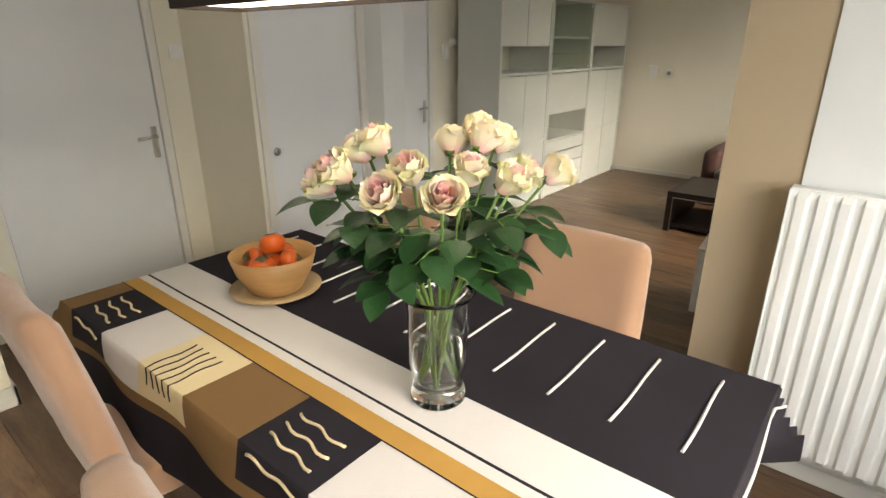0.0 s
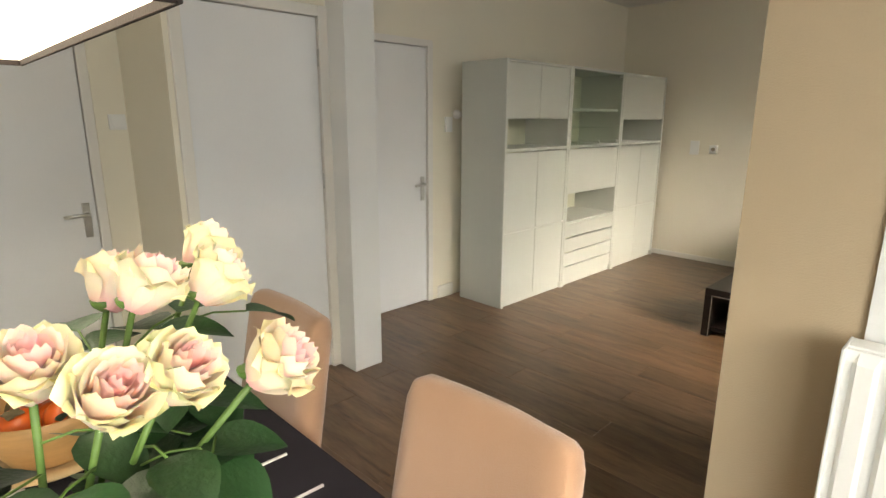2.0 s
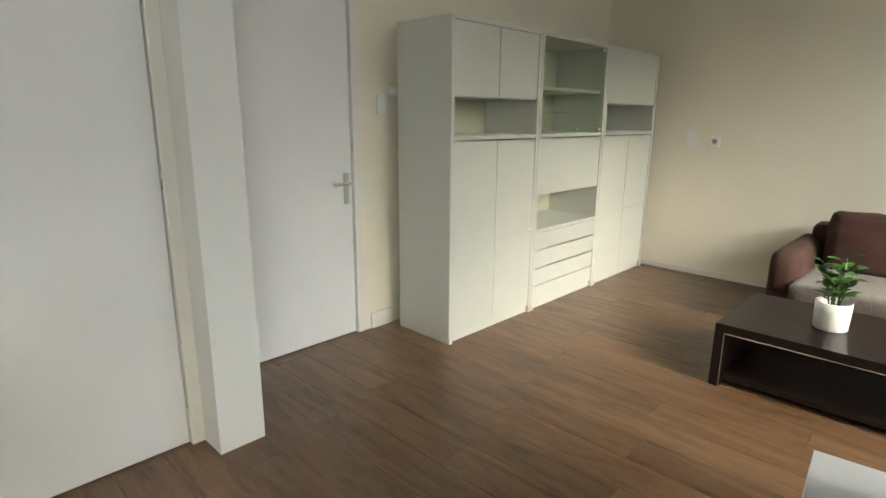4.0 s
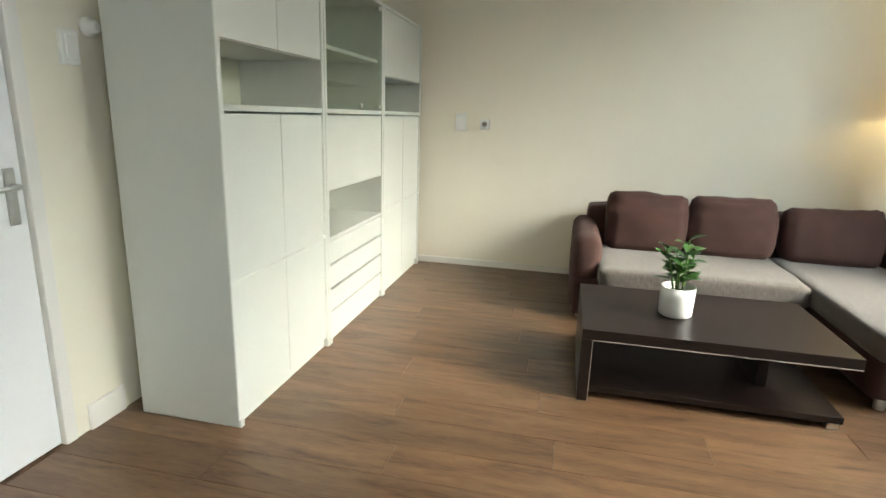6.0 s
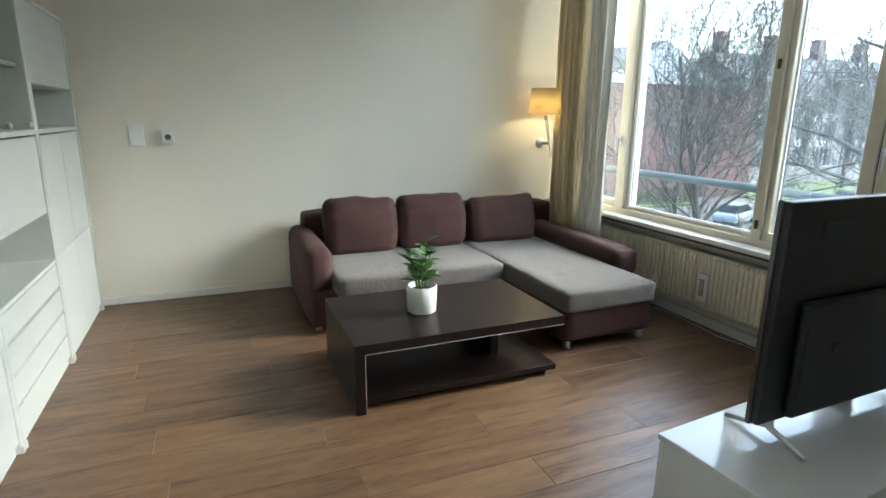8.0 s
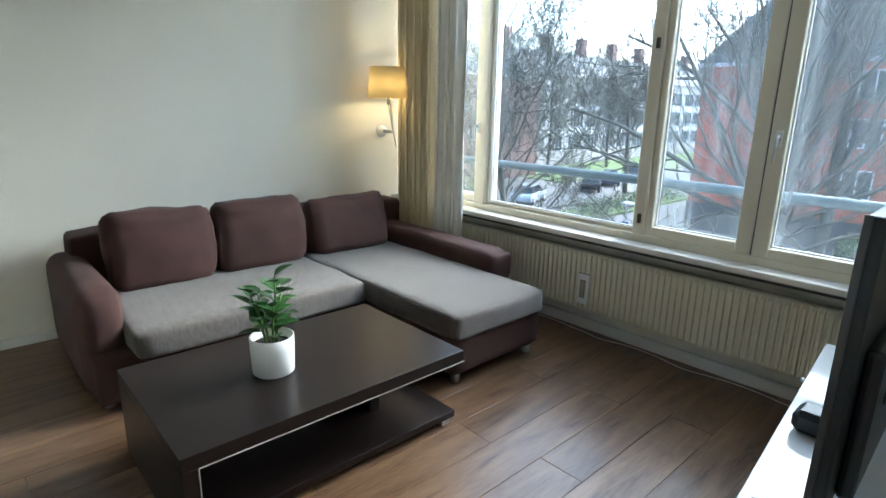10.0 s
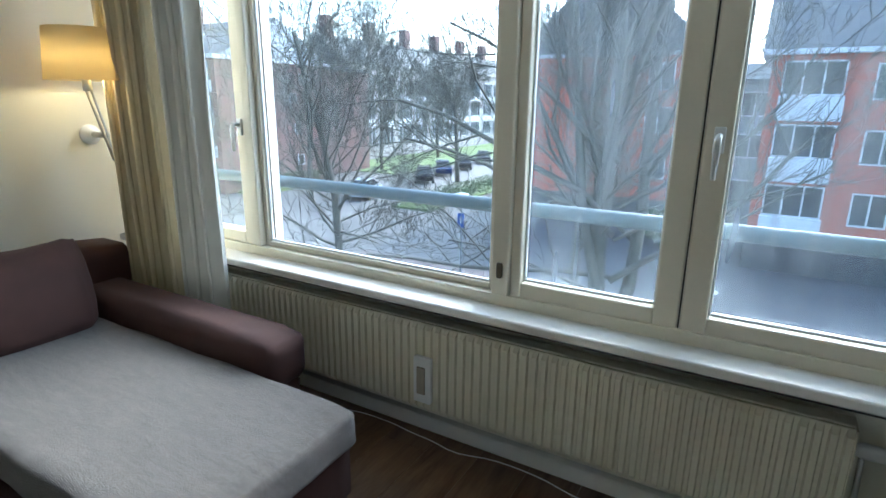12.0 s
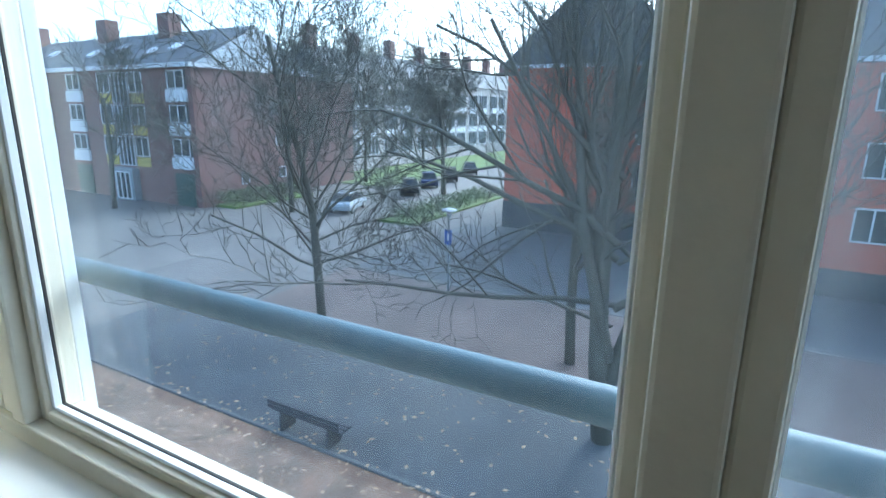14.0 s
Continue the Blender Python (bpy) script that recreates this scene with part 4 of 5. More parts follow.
# chairs: built once, facing +y, origin on the floor under the seat's middle
ch = thing("dining_chair", (0, 0, 0), "tan suede upholstered dining chair with a high back", "chair", "dining chairs")
part("seat", soft_box(bmesh.new(), -0.215, 0.215, -0.19, 0.24, 0.36, 0.475, 0.03, 0.008, 8, 0.003, 1), M_tan, ch)
bm = soft_box(bmesh.new(), -0.215, 0.215, -0.042, 0.042, 0.0, 0.60, 0.038, 0.010, 12, 0.003, 2)
for v in bm.verts:
    v.co.y += -0.02 * (v.co.z / 0.6) ** 2
    v.co.y += 0.015 * (1 - (v.co.x / 0.215) ** 2) * -1 * (v.co.z / 0.6)
    v.co.x *= 1 - 0.05 * max(0, v.co.z / 0.6) ** 2
bmesh.ops.transform(bm, matrix=pose(0, -0.235, 0.375, 7), verts=bm.verts)
part("backrest", bm, M_tan, ch)
for x in (-0.18, 0.18):
    for y in (-0.20, 0.20):
        bm = bmesh.new()
        tube(bm, [(x, y, 0.37), (x * 1.02, y * 1.03, 0.0)], [0.022, 0.016], 4)
        part("leg", bm, M_wenge, ch)
ch.matrix_basis = pose(-0.56, 1.555, 0, rz=180)
copy_thing(ch, pose(-1.375, 1.585, 0, rz=178))
copy_thing(ch, pose(-1.40, 0.93, 0, rz=-2))
copy_thing(ch, pose(-0.465, 0.845, 0, rz=0))

# pendant lamp over the table
pl = thing("pendant_lamp", (-1.1, 1.28, 1.61), "long dark rectangular pendant shade, lit from below", "lamp")
PX0, PX1, PY0, PY1, PZ0, PZ1 = -1.565, -0.575, 1.165, 1.395, 1.612, 1.80
M_shadeblk = mat("dark_brown_shade_cloth", (0.022, 0.013, 0.011), 0.8, 0.2, 20, 0.3, 300)
M_shadein = mat("shade_lining", (0.80, 0.76, 0.66), 0.7, 0.03)
for nm, b in (("shade_side", (PX0, PX1, PY0, PY0 + 0.006, PZ0, PZ1)), ("shade_side", (PX0, PX1, PY1 - 0.006, PY1, PZ0, PZ1)), ("shade_end", (PX0, PX0 + 0.006, PY0 + 0.0065, PY1 - 0.0065, PZ0, PZ1)), ("shade_end", (PX1 - 0.006, PX1, PY0 + 0.0065, PY1 - 0.0065, PZ0, PZ1))):
    boxpart(nm, M_shadeblk, pl, *b, r=0.001, seg=1)
boxpart("diffuser", M_bulb, pl, PX0 + 0.0065, PX1 - 0.0065, PY0 + 0.0065, PY1 - 0.0065, PZ0 + 0.012, PZ0 + 0.016, label="glowing white diffuser")
boxpart("top_plate", M_shadein, pl, PX0 + 0.0065, PX1 - 0.0065, PY0 + 0.0065, PY1 - 0.0065, PZ1 - 0.02, PZ1 - 0.014)
for x in (PX0 + 0.2, PX1 - 0.2):
    part("cable", tube(bmesh.new(), [(x, 1.28, PZ1 - 0.015), (x, 1.28, CEIL - 0.03)], 0.002, 6), M_steel, pl)
boxpart("ceiling_rose", M_shadeblk, pl, PX0 + 0.15, PX1 - 0.15, 1.25, 1.31, CEIL - 0.03, CEIL, 0.003)

# fruit bowl on a plate
BC = (-1.345, 1.265)
M_bamb = mat("pale_bamboo", (0.42, 0.24, 0.09), 0.45, 0.14, 10, 0.15, 60, stretch=(1, 1, 8))
pt = thing("plate", (*BC, TZ), "round pale wooden plate on the tablecloth", "plate")
part("disc", lathe(bmesh.new(), [(0.0, TZ + 0.001), (0.09, TZ + 0.001), (0.145, TZ + 0.016), (0.146, TZ + 0.02), (0.09, TZ + 0.008), (0.0, TZ + 0.007)], (*BC, 0), 40), mat("plate_wood", (0.40, 0.28, 0.14), 0.45, 0.12, 8), pt)
bw = thing("fruit_bowl", (*BC, TZ + 0.008), "pale bamboo bowl on a wooden plate", "bowl")
part("bowl", lathe(bmesh.new(), [(0.0, TZ + 0.009), (0.075, TZ + 0.009), (0.084, TZ + 0.014), (0.120, TZ + 0.078), (0.136, TZ + 0.134), (0.132, TZ + 0.136), (0.114, TZ + 0.081), (0.075, TZ + 0.022), (0.0, TZ + 0.018)], (*BC, 0), 44), M_bamb, bw)
M_pers = mat("persimmon_skin", (0.55, 0.095, 0.010), 0.28, 0.12, 12, 0.05, 60, island=0.1)
M_caly = mat("dry_calyx", (0.10, 0.075, 0.035), 0.8, 0.3, 40)
for k, (dx, dy, dz, tilt) in enumerate(((-0.055, -0.035, 0.105, 60), (0.03, -0.06, 0.108, 10), (0.065, 0.02, 0.11, 70), (-0.025, 0.06, 0.108, 40), (0.005, 0.0, 0.165, 20), (0.0, 0.0, 0.085, 75))):
    f = thing("persimmon", (BC[0] + dx, BC[1] + dy, TZ + dz), "ripe orange persimmon with dry calyx in the bowl", "fruit", "persimmons in the bowl")
    mm = Matrix.Translation((BC[0] + dx, BC[1] + dy, TZ + dz)) @ Euler((radians(tilt), 0, k * 1.1)).to_matrix().to_4x4()
    bm = lathe(bmesh.new(), [(0.0, -0.03), (0.02, -0.029), (0.036, -0.018), (0.042, 0.0), (0.037, 0.018), (0.022, 0.028), (0.006, 0.026)], n=22)
    bmesh.ops.transform(bm, matrix=mm, verts=bm.verts)
    part("fruit", bm, M_pers, f)
    bm = bmesh.new()
    for q in range(4):
        a = q * math.pi / 2
        leaf_mesh(bm, (0, 0, 0.0285), (0.022 * math.cos(a), 0.022 * math.sin(a), 0.031), 0.02, 0.2, 0.1, 4)
    bmesh.ops.transform(bm, matrix=mm, verts=bm.verts)
    part("calyx", bm, M_caly, f)

# vase with roses
VC = (-0.565, 1.16)
z = TZ + 0.001
vs = thing("glass_vase", (*VC, z), "clear glass vase half full of water", "vase")
outer = [(a * 1.08, b * 1.06) for a, b in [(0.056, 0.0), (0.060, 0.006), (0.057, 0.022), (0.048, 0.034), (0.053, 0.05), (0.060, 0.09), (0.062, 0.16), (0.062, 0.21), (0.067, 0.238), (0.076, 0.252)]]
inner = [(a - 0.0035, max(b, 0.03)) for a, b in outer[::-1] if b > 0.03]
part("glass", lathe(bmesh.new(), [(0.0, z)] + [(a, z + b) for a, b in outer] + [(a, z + b) for a, b in inner] + [(0.0, z + 0.036)], (*VC, 0), 40), M_vase, vs)
part("water", lathe(bmesh.new(), [(0.0, z + 0.0375), (0.042, z + 0.0375), (0.050, z + 0.055), (0.0575, z + 0.09), (0.0615, z + 0.150), (0.0, z + 0.150)], (*VC, 0), 36), M_water, vs)

M_rose = bpy.data.materials.new("rose_petal")
M_rose.use_nodes = True
n_, l_ = M_rose.node_tree.nodes, M_rose.node_tree.links
tc_, sep_, rp_, nz_, ad_ = n_.new("ShaderNodeTexCoord"), n_.new("ShaderNodeVectorMath"), n_.new("ShaderNodeValToRGB"), n_.new("ShaderNodeTexNoise"), n_.new("ShaderNodeMath")
sep_.operation = "LENGTH"
flat_ = n_.new("ShaderNodeVectorMath")
flat_.operation, flat_.inputs[1].default_value = "MULTIPLY", (1, 1, 0.15)
l_.new(tc_.outputs["Object"], flat_.inputs[0])
l_.new(flat_.outputs[0], sep_.inputs[0])
nz_.inputs["Scale"].default_value = 45
ad_.operation, ad_.inputs[1].default_value = "MULTIPLY_ADD", 0.016
l_.new(tc_.outputs["Object"], nz_.inputs["Vector"])
l_.new(nz_.outputs["Fac"], ad_.inputs[0])
l_.new(sep_.outputs["Value"], ad_.inputs[2])
e_ = rp_.color_ramp.elements
e_[0].position, e_[0].color = 0.010, (0.80, 0.30, 0.32, 1)
e_[1].position, e_[1].color = 0.050, (0.86, 0.79, 0.47, 1)
m1_ = e_.new(0.022)
m1_.color = (0.86, 0.52, 0.48, 1)
m2_ = e_.new(0.036)
m2_.color = (0.84, 0.74, 0.55, 1)
l_.new(ad_.outputs[0], rp_.inputs[0])
inf_, hs_, mr_ = n_.new("ShaderNodeObjectInfo"), n_.new("ShaderNodeHueSaturation"), n_.new("ShaderNodeMapRange")
mr_.inputs["To Min"].default_value, mr_.inputs["To Max"].default_value = 0.48, 0.515
l_.new(inf_.outputs["Random"], mr_.inputs["Value"])
l_.new(mr_.outputs[0], hs_.inputs["Hue"])
l_.new(rp_.outputs[0], hs_.inputs["Color"])
b_ = n_["Principled BSDF"]
l_.new(hs_.outputs[0], b_.inputs["Base Color"])
b_.inputs["Roughness"].default_value = 0.6
b_.inputs["Subsurface Weight"].default_value = 0.35
b_.inputs["Subsurface Radius"].default_value = (0.01, 0.006, 0.003)


def rose_mesh(seed):
    """A half-open rose: rings of cupped petals with rolled edges round a tight heart."""
    rg_ = random.Random(seed)
    bm = bmesh.new()
    for ring, (cnt, r0, r1, h, open_) in enumerate(((3, 0.003, 0.008, 0.046, 0.0), (4, 0.006, 0.013, 0.048, 0.05), (5, 0.009, 0.019, 0.048, 0.12), (5, 0.011, 0.025, 0.046, 0.25), (5, 0.012, 0.031, 0.043, 0.5), (5, 0.012, 0.035, 0.038, 0.6))):
        for k in range(cnt):
            a0 = 2 * math.pi * (k + 0.5 * (ring % 2)) / cnt + rg_.uniform(-0.2, 0.2)
            half = math.pi / cnt * 1.45
            hh = h * rg_.uniform(0.9, 1.1)
            rr = r1 * rg_.uniform(0.92, 1.08)

            def f(uu, vv):
                a = a0 + (uu - 0.5) * 2 * half * (0.45 + 0.55 * math.sin(math.pi * min(1, vv * 0.75 + 0.15)))
                edge = abs(uu - 0.5) * 2
                r = r0 + (rr - r0) * math.sin(vv * math.pi / 2) ** 0.8 + 0.010 * open_ * max(0, vv - 0.7) / 0.3 + 0.003 * edge ** 2 * vv
                zz = -0.012 + (hh + 0.012) * vv - 0.006 * edge ** 3 * vv - 0.012 * open_ * max(0, vv - 0.75) / 0.25 * (0.5 + edge)
                return Vector((r * math.cos(a), r * math.sin(a), zz + (0.0006 + 0.0028 * vv * vv) * math.sin(uu * 17 + seed * 2 + ring * 1.7 + k)))

            sheet(bm, f, 5, 6)
    # green cup below
    me = bpy.data.meshes.new("rose")
    bmesh.ops.recalc_face_normals(bm, faces=bm.faces)
    bm.to_mesh(me)
    bm.free()
    me.materials.append(M_rose)
    return me


roses = [rose_mesh(s) for s in (1, 2, 3)]
bq = thing("rose_bouquet", (*VC, z + 0.04), "bunch of cream and pink roses with green leaves", "flowers")
rng = random.Random(11)
heads = [(-0.617, 1.36, 1.325), (-0.41, 1.335, 1.262), (-0.70, 1.00, 1.262), (-0.455, 1.045, 1.262), (-0.69, 1.09, 1.31), (-0.655, 1.10, 1.325), (-0.545, 1.0, 1.262), (-0.56, 1.08, 1.285), (-0.50, 1.17, 1.275), (-0.44, 1.21, 1.262), (-0.44, 1.26, 1.265), (-0.61, 1.26, 1.305), (-0.54, 1.27, 1.32), (-0.55, 1.34, 1.31), (-0.655, 1.0, 1.29)]
for k, h in enumerate(heads):
    h = Vector(h)
    out = Vector((h.x - VC[0], h.y - VC[1], 0.16)).normalized()
    o = new("rose", roses[k % 3])
    o.parent = bq
    o.matrix_parent_inverse = Matrix.Translation(bq.location).inverted()
    o.matrix_basis = Matrix.Translation(h) @ out.to_track_quat("Z", "Y").to_matrix().to_4x4() @ Matrix.Rotation(k * 1.3, 4, "Z") @ Matrix.Diagonal((0.95, 0.95, 1.02, 1))
    foot = Vector((VC[0] - 0.030 * math.cos(k * 2.1), VC[1] - 0.030 * math.sin(k * 2.1), z + 0.045))
    neck = Vector((VC[0] + out.x * 0.045, VC[1] + out.y * 0.045, z + 0.245))
    pts = [foot, foot.lerp(neck, 0.5), neck, neck.lerp(h, 0.55) + Vector((0, 0, 0.012)), h - out * 0.008]
    st = part("stem", tube(bmesh.new(), pts, 0.0034, 8), M_stem, bq)
    part("sepal_cup", lathe(bmesh.new(), [(0.003, 0), (0.011, 0.007), (0.013, 0.014)], h - out * 0.014, 10), M_stem, st)
    # compound leaves along the stem
    for q in range(4):
        s = 0.25 + 0.62 * q / 4 + 0.12 * rng.random()
        p = neck.lerp(h, s)
        a = math.atan2(out.y, out.x) + rng.uniform(-1.7, 1.7)
        dr = Vector((math.cos(a), math.sin(a), rng.uniform(-0.25, 0.3))).normalized()
        tip = p + dr * rng.uniform(0.05, 0.09)
        tw = part("leaf_stalk", tube(bmesh.new(), [p, (p + tip) / 2 + Vector((0, 0, 0.006)), tip], 0.0014, 5), M_stem, bq)
        for w in (0, 1, -1) if rng.random() < 0.6 else (0,):
            root = tip if w == 0 else p.lerp(tip, 0.55)
            b = a + w * 1.15
            d2 = Vector((math.cos(b), math.sin(b), dr.z - 0.25)).normalized()
            part("leaf", leaf_mesh(bmesh.new(), root, root + d2 * rng.uniform(0.062, 0.085), rng.uniform(0.050, 0.066), 0.2, 0.25, 7), M_leaf, bq)

# the laid table stands at its true height and size
SET = Matrix.Translation((-0.006, -0.017, -0.0759)) @ Matrix.Scale(1.05, 4)
for o in [dt, cloth, pt, bw, vs, bq] + [k for k in bpy.data.objects if k.name.startswith("persimmon")]:
    o.matrix_basis = SET @ o.matrix_basis

# ---------------------------------------------------------------- outdoors
G = -6.0
M_pave = mat("street_paving", (0.125, 0.115, 0.108), 0.85, 0.35, 0.35, 0.5, 6)
M_asph = mat("dark_paving", (0.062, 0.066, 0.072), 0.8, 0.3, 0.5, 0.5, 5)
M_kerb = mat("kerb_stone", (0.13, 0.125, 0.12), 0.85, 0.15, 2)
M_grass = mat("winter_grass", (0.115, 0.160, 0.040), 0.95, 0.45, 0.8, 0.8, 9)
M_litter = mat("leaf_litter_ground", (0.19, 0.115, 0.075), 0.95, 0.5, 1.6, 0.8, 12)
M_brick = mat("brown_red_brick", (0.17, 0.095, 0.085), 0.9, 0.22, 0.8, 0.5, 9, stretch=(1, 1, 4))
M_red = mat("orange_red_brick", (0.42, 0.118, 0.070), 0.9, 0.16, 0.8, 0.4, 9, stretch=(1, 1, 4))
M_plin = mat("dark_plinth", (0.045, 0.048, 0.055), 0.8, 0.2)
M_roof = mat("slate_roof_tiles", (0.075, 0.080, 0.088), 0.75, 0.25, 1, 0.6, 5, stretch=(1, 1, 3))
M_white = mat("white_facade_paint", (0.62, 0.63, 0.65), 0.6, 0.06, 1)
M_yell = mat("ochre_panel", (0.42, 0.34, 0.06), 0.6, 0.1, 1)
M_wglass = mat("dark_window_glass", (0.035, 0.045, 0.05), 0.08, 0.3, 0.7)
M_gardoor = mat("green_garage_door", (0.02, 0.055, 0.045), 0.5, 0.15, 2)
M_grey = mat("grey_panel", (0.22, 0.24, 0.26), 0.6, 0.1, 1)

structure("ground", M_pave, [(1.45, 1500, -1500, 1500, G - 0.4, G), (-1500, 1.45, 7.6, 1500, G - 0.4, G)], "grey brick street paving with scattered leaves", "ground")


def slab(nm, m, x0, x1, y0, y1, h, label, cat):
    return tagged(boxpart(nm, m, None, x0, x1, y0, y1, G, G + h, r=0.02, seg=1), label, cat, kind="structure")


M_redp = mat("reddish_clinker_paving", (0.125, 0.092, 0.080), 0.85, 0.3, 0.5, 0.5, 7)
slab("road_1", M_asph, 8.71, 14.6, -40, 24, 0.012, "dark wet paved lane", "road")
slab("pavement_2", M_redp, 14.75, 20.3, -40, 21, 0.09, "reddish clinker brick pavement", "pavement")
slab("kerb_3", M_kerb, 14.6, 14.75, -40, 21, 0.10, "pale concrete kerb", "kerb")
slab("road_2", M_asph, 20.65, 32.8, -40, 21, 0.012, "dark asphalt street before the red buildings", "road")
slab("pavement", M_litter, 1.5, 8.6, -40, 60, 0.05, "leaf-strewn earth strip under the window", "ground")
slab("kerb_1", M_kerb, 8.6, 8.7, -40, 60, 0.10, "pale concrete kerb", "kerb")
slab("kerb_2", M_kerb, 20.3, 20.65, -40, 21, 0.11, "pale concrete kerb", "kerb")
slab("lawn", M_grass, 45, 112, 36.5, 47.5, 0.08, "green winter lawn before the terrace", "lawn")
slab("planting_island", M_grass, 30.5, 46, 23.6, 26.8, 0.15, "grassy planting island with low shrubs", "planting")
slab("planting_bed", M_grass, 28.5, 37, 38.2, 40.4, 0.2, "grass bed along the gable wall", "planting")


def windows(parent, plane, a0, a1, z0, z1, face, cols=2, frame_m=None, name="window", depth=0.05):
    """A framed window on a facade; face 'x-' looks along -x, 'y-' along -y."""
    fm = frame_m or M_white
    st = 0.07

    def bx(nm, m, p, a, b, c, d, d0, d1):
        if face == "x-":
            return boxpart(nm, m, p, plane - d1, plane - d0, a, b, c, d)
        return boxpart(nm, m, p, a, b, plane - d1, plane - d0, c, d)

    bm = bmesh.new()
    bars = [(a0, a0 + st, z0, z1), (a1 - st, a1, z0, z1), (a0 + st, a1 - st, z0, z0 + st), (a0 + st, a1 - st, z1 - st, z1)]
    for k in range(1, cols):
        c = a0 + (a1 - a0) * k / cols
        bars.append((c - st / 2, c + st / 2, z0 + st, z1 - st))
    for a, b, c, d in bars:
        if face == "x-":
            box(bm, plane - depth - 0.03, plane - 0.01, a, b, c, d)
        else:
            box(bm, a, b, plane - depth - 0.03, plane - 0.01, c, d)
    w = part(name, bm, fm, parent)
    bx("pane", M_wglass, w, a0 + st * 0.6, a1 - st * 0.6, z0 + st * 0.6, z1 - st * 0.6, 0.008, 0.03)
    return w


def gable_roof(bm, x0, x1, y0, y1, z0, h, along="y", over=0.5, hip=0.0):
    x0, x1, y0, y1 = x0 - over, x1 + over, y0 - over, y1 + over
    if along == "y":
        c = (x0 + x1) / 2
        p = [(x0, y0, z0), (x1, y0, z0), (x1, y1, z0), (x0, y1, z0), (c, y0 + hip, z0 + h), (c, y1 - hip, z0 + h)]
        fs = [(0, 1, 4), (1, 2, 5, 4), (2, 3, 5), (3, 0, 4, 5), (0, 3, 2, 1)]
    else:
        c = (y0 + y1) / 2
        p = [(x0, y0, z0), (x1, y0, z0), (x1, y1, z0), (x0, y1, z0), (x0 + hip, c, z0 + h), (x1 - hip, c, z0 + h)]
        fs = [(0, 1, 5, 4), (1, 2, 5), (2, 3, 4, 5), (3, 0, 4), (0, 3, 2, 1)]
    v = [bm.verts.new(q) for q in p]
    for f in fs:
        bm.faces.new([v[i] for i in f])
    return bm


# brick flats with garages: facade at x = 27.5, gable wall at y = 40.6
A = thing("apartment_building", (32.5, 65, G), "brown brick apartment block with white balconies and slate roof", "building")
boxpart("wall", M_brick, A, 27.5, 39.4, 40.6, 95, G, 4.2)
boxpart("annex_wall", M_brick, A, 39.4, 47.5, 42.0, 54, G, 4.0)
boxpart("annex_roof", M_roof, A, 39.4, 47.8, 41.7, 54.3, 4.0, 4.3)
boxpart("eaves", M_white, A, 27.1, 39.8, 40.2, 95.4, 4.2, 4.5)
roofA = part("roof", gable_roof(bmesh.new(), 27.5, 39.4, 40.6, 95, 4.5, 3.2, "y", 0.35, 0.0), M_roof, A)
bm = bmesh.new()
gv = [[bm.verts.new((x, y, zz)) for x, zz in ((27.7, 4.52), (39.2, 4.52), (33.45, 7.55))] for y in (40.12, 40.26)]
bm.faces.new(gv[0])
bm.faces.new(gv[1][::-1])
for k in range(3):
    bm.faces.new((gv[0][k], gv[1][k], gv[1][(k + 1) % 3], gv[0][(k + 1) % 3]))
part("gable_cladding", bm, mat("pale_gable_boards", (0.40, 0.43, 0.46), 0.7, 0.12, 1.5, 0.4, 8, stretch=(6, 1, 0.5)), A, "pale grey boarded gable")
for y in (49, 58, 70, 82):
    boxpart("chimney", M_brick, roofA, 32.2, 33.4, y, y + 1.5, 7.0, 9.1)
for y, zz in ((44.5, 5.9), (47, 5.6), (52, 6.2), (55, 5.7), (62, 6.0)):
    bm = box(bmesh.new(), -0.5, 0.5, -0.4, 0.4, -0.03, 0.12)
    bmesh.ops.transform(bm, matrix=Matrix.Translation((27.15 + (zz - 4.5) * 1.63, y, zz)) @ Matrix.Rotation(radians(-31.5), 4, "Y"), verts=bm.verts)
    part("roof_window", bm, M_white, roofA)
for k, y0 in enumerate((41.1, 54.5, 68.0, 81.5)):
    for fl in range(3):
        z0 = -3.0 + fl * 2.45
        b = boxpart("balcony", M_white, A, 27.3, 27.52, y0, y0 + 2.3, z0 - 0.15, z0 + 0.75, label="white balcony parapet")
        # flat dark sheet, no hollow: the balcony's shade is put into its colour
        boxpart("recess", mat("painted_balcony_shade", (0.05, 0.05, 0.055), 0.6), A, 27.44, 27.52, y0 + 0.03, y0 + 2.27, z0 + 0.75, z0 + 2.1)
        windows(A, 27.44, y0 + 0.2, y0 + 2.1, z0 + 0.8, z0 + 2.1, "x-", 2)
        for q in (5.2, 9.4):
            windows(A, 27.5, y0 + q, y0 + q + 1.7, z0 + 0.55, z0 + 2.1, "x-", 2)
            boxpart("spandrel_panel", M_yell, A, 27.46, 27.5, y0 + q, y0 + q + 1.7, z0 - 0.25, z0 + 0.5)
        windows(A, 27.5, y0 + 7.1, y0 + 9.2, z0 - 0.25, z0 + 2.1, "x-", 4)
    boxpart("garage_door", M_gardoor, A, 27.42, 27.5, y0 + 0.1, y0 + 2.3, G, -3.5)
    boxpart("entrance", M_grey, A, 26.9, 27.5, y0 + 6.9, y0 + 9.4, G, -3.4)
    windows(A, 26.9, y0 + 7.2, y0 + 9.1, G + 0.1, -3.7, "x-", 3)
for xx, zz in ((34.8, 0.9), (35.2, -1.7), (31.3, -4.6), (35.4, -4.4), (36.0, 2.5)):
    windows(A, 40.6, xx, xx + 0.8, zz, zz + 0.95, "y-", 1)

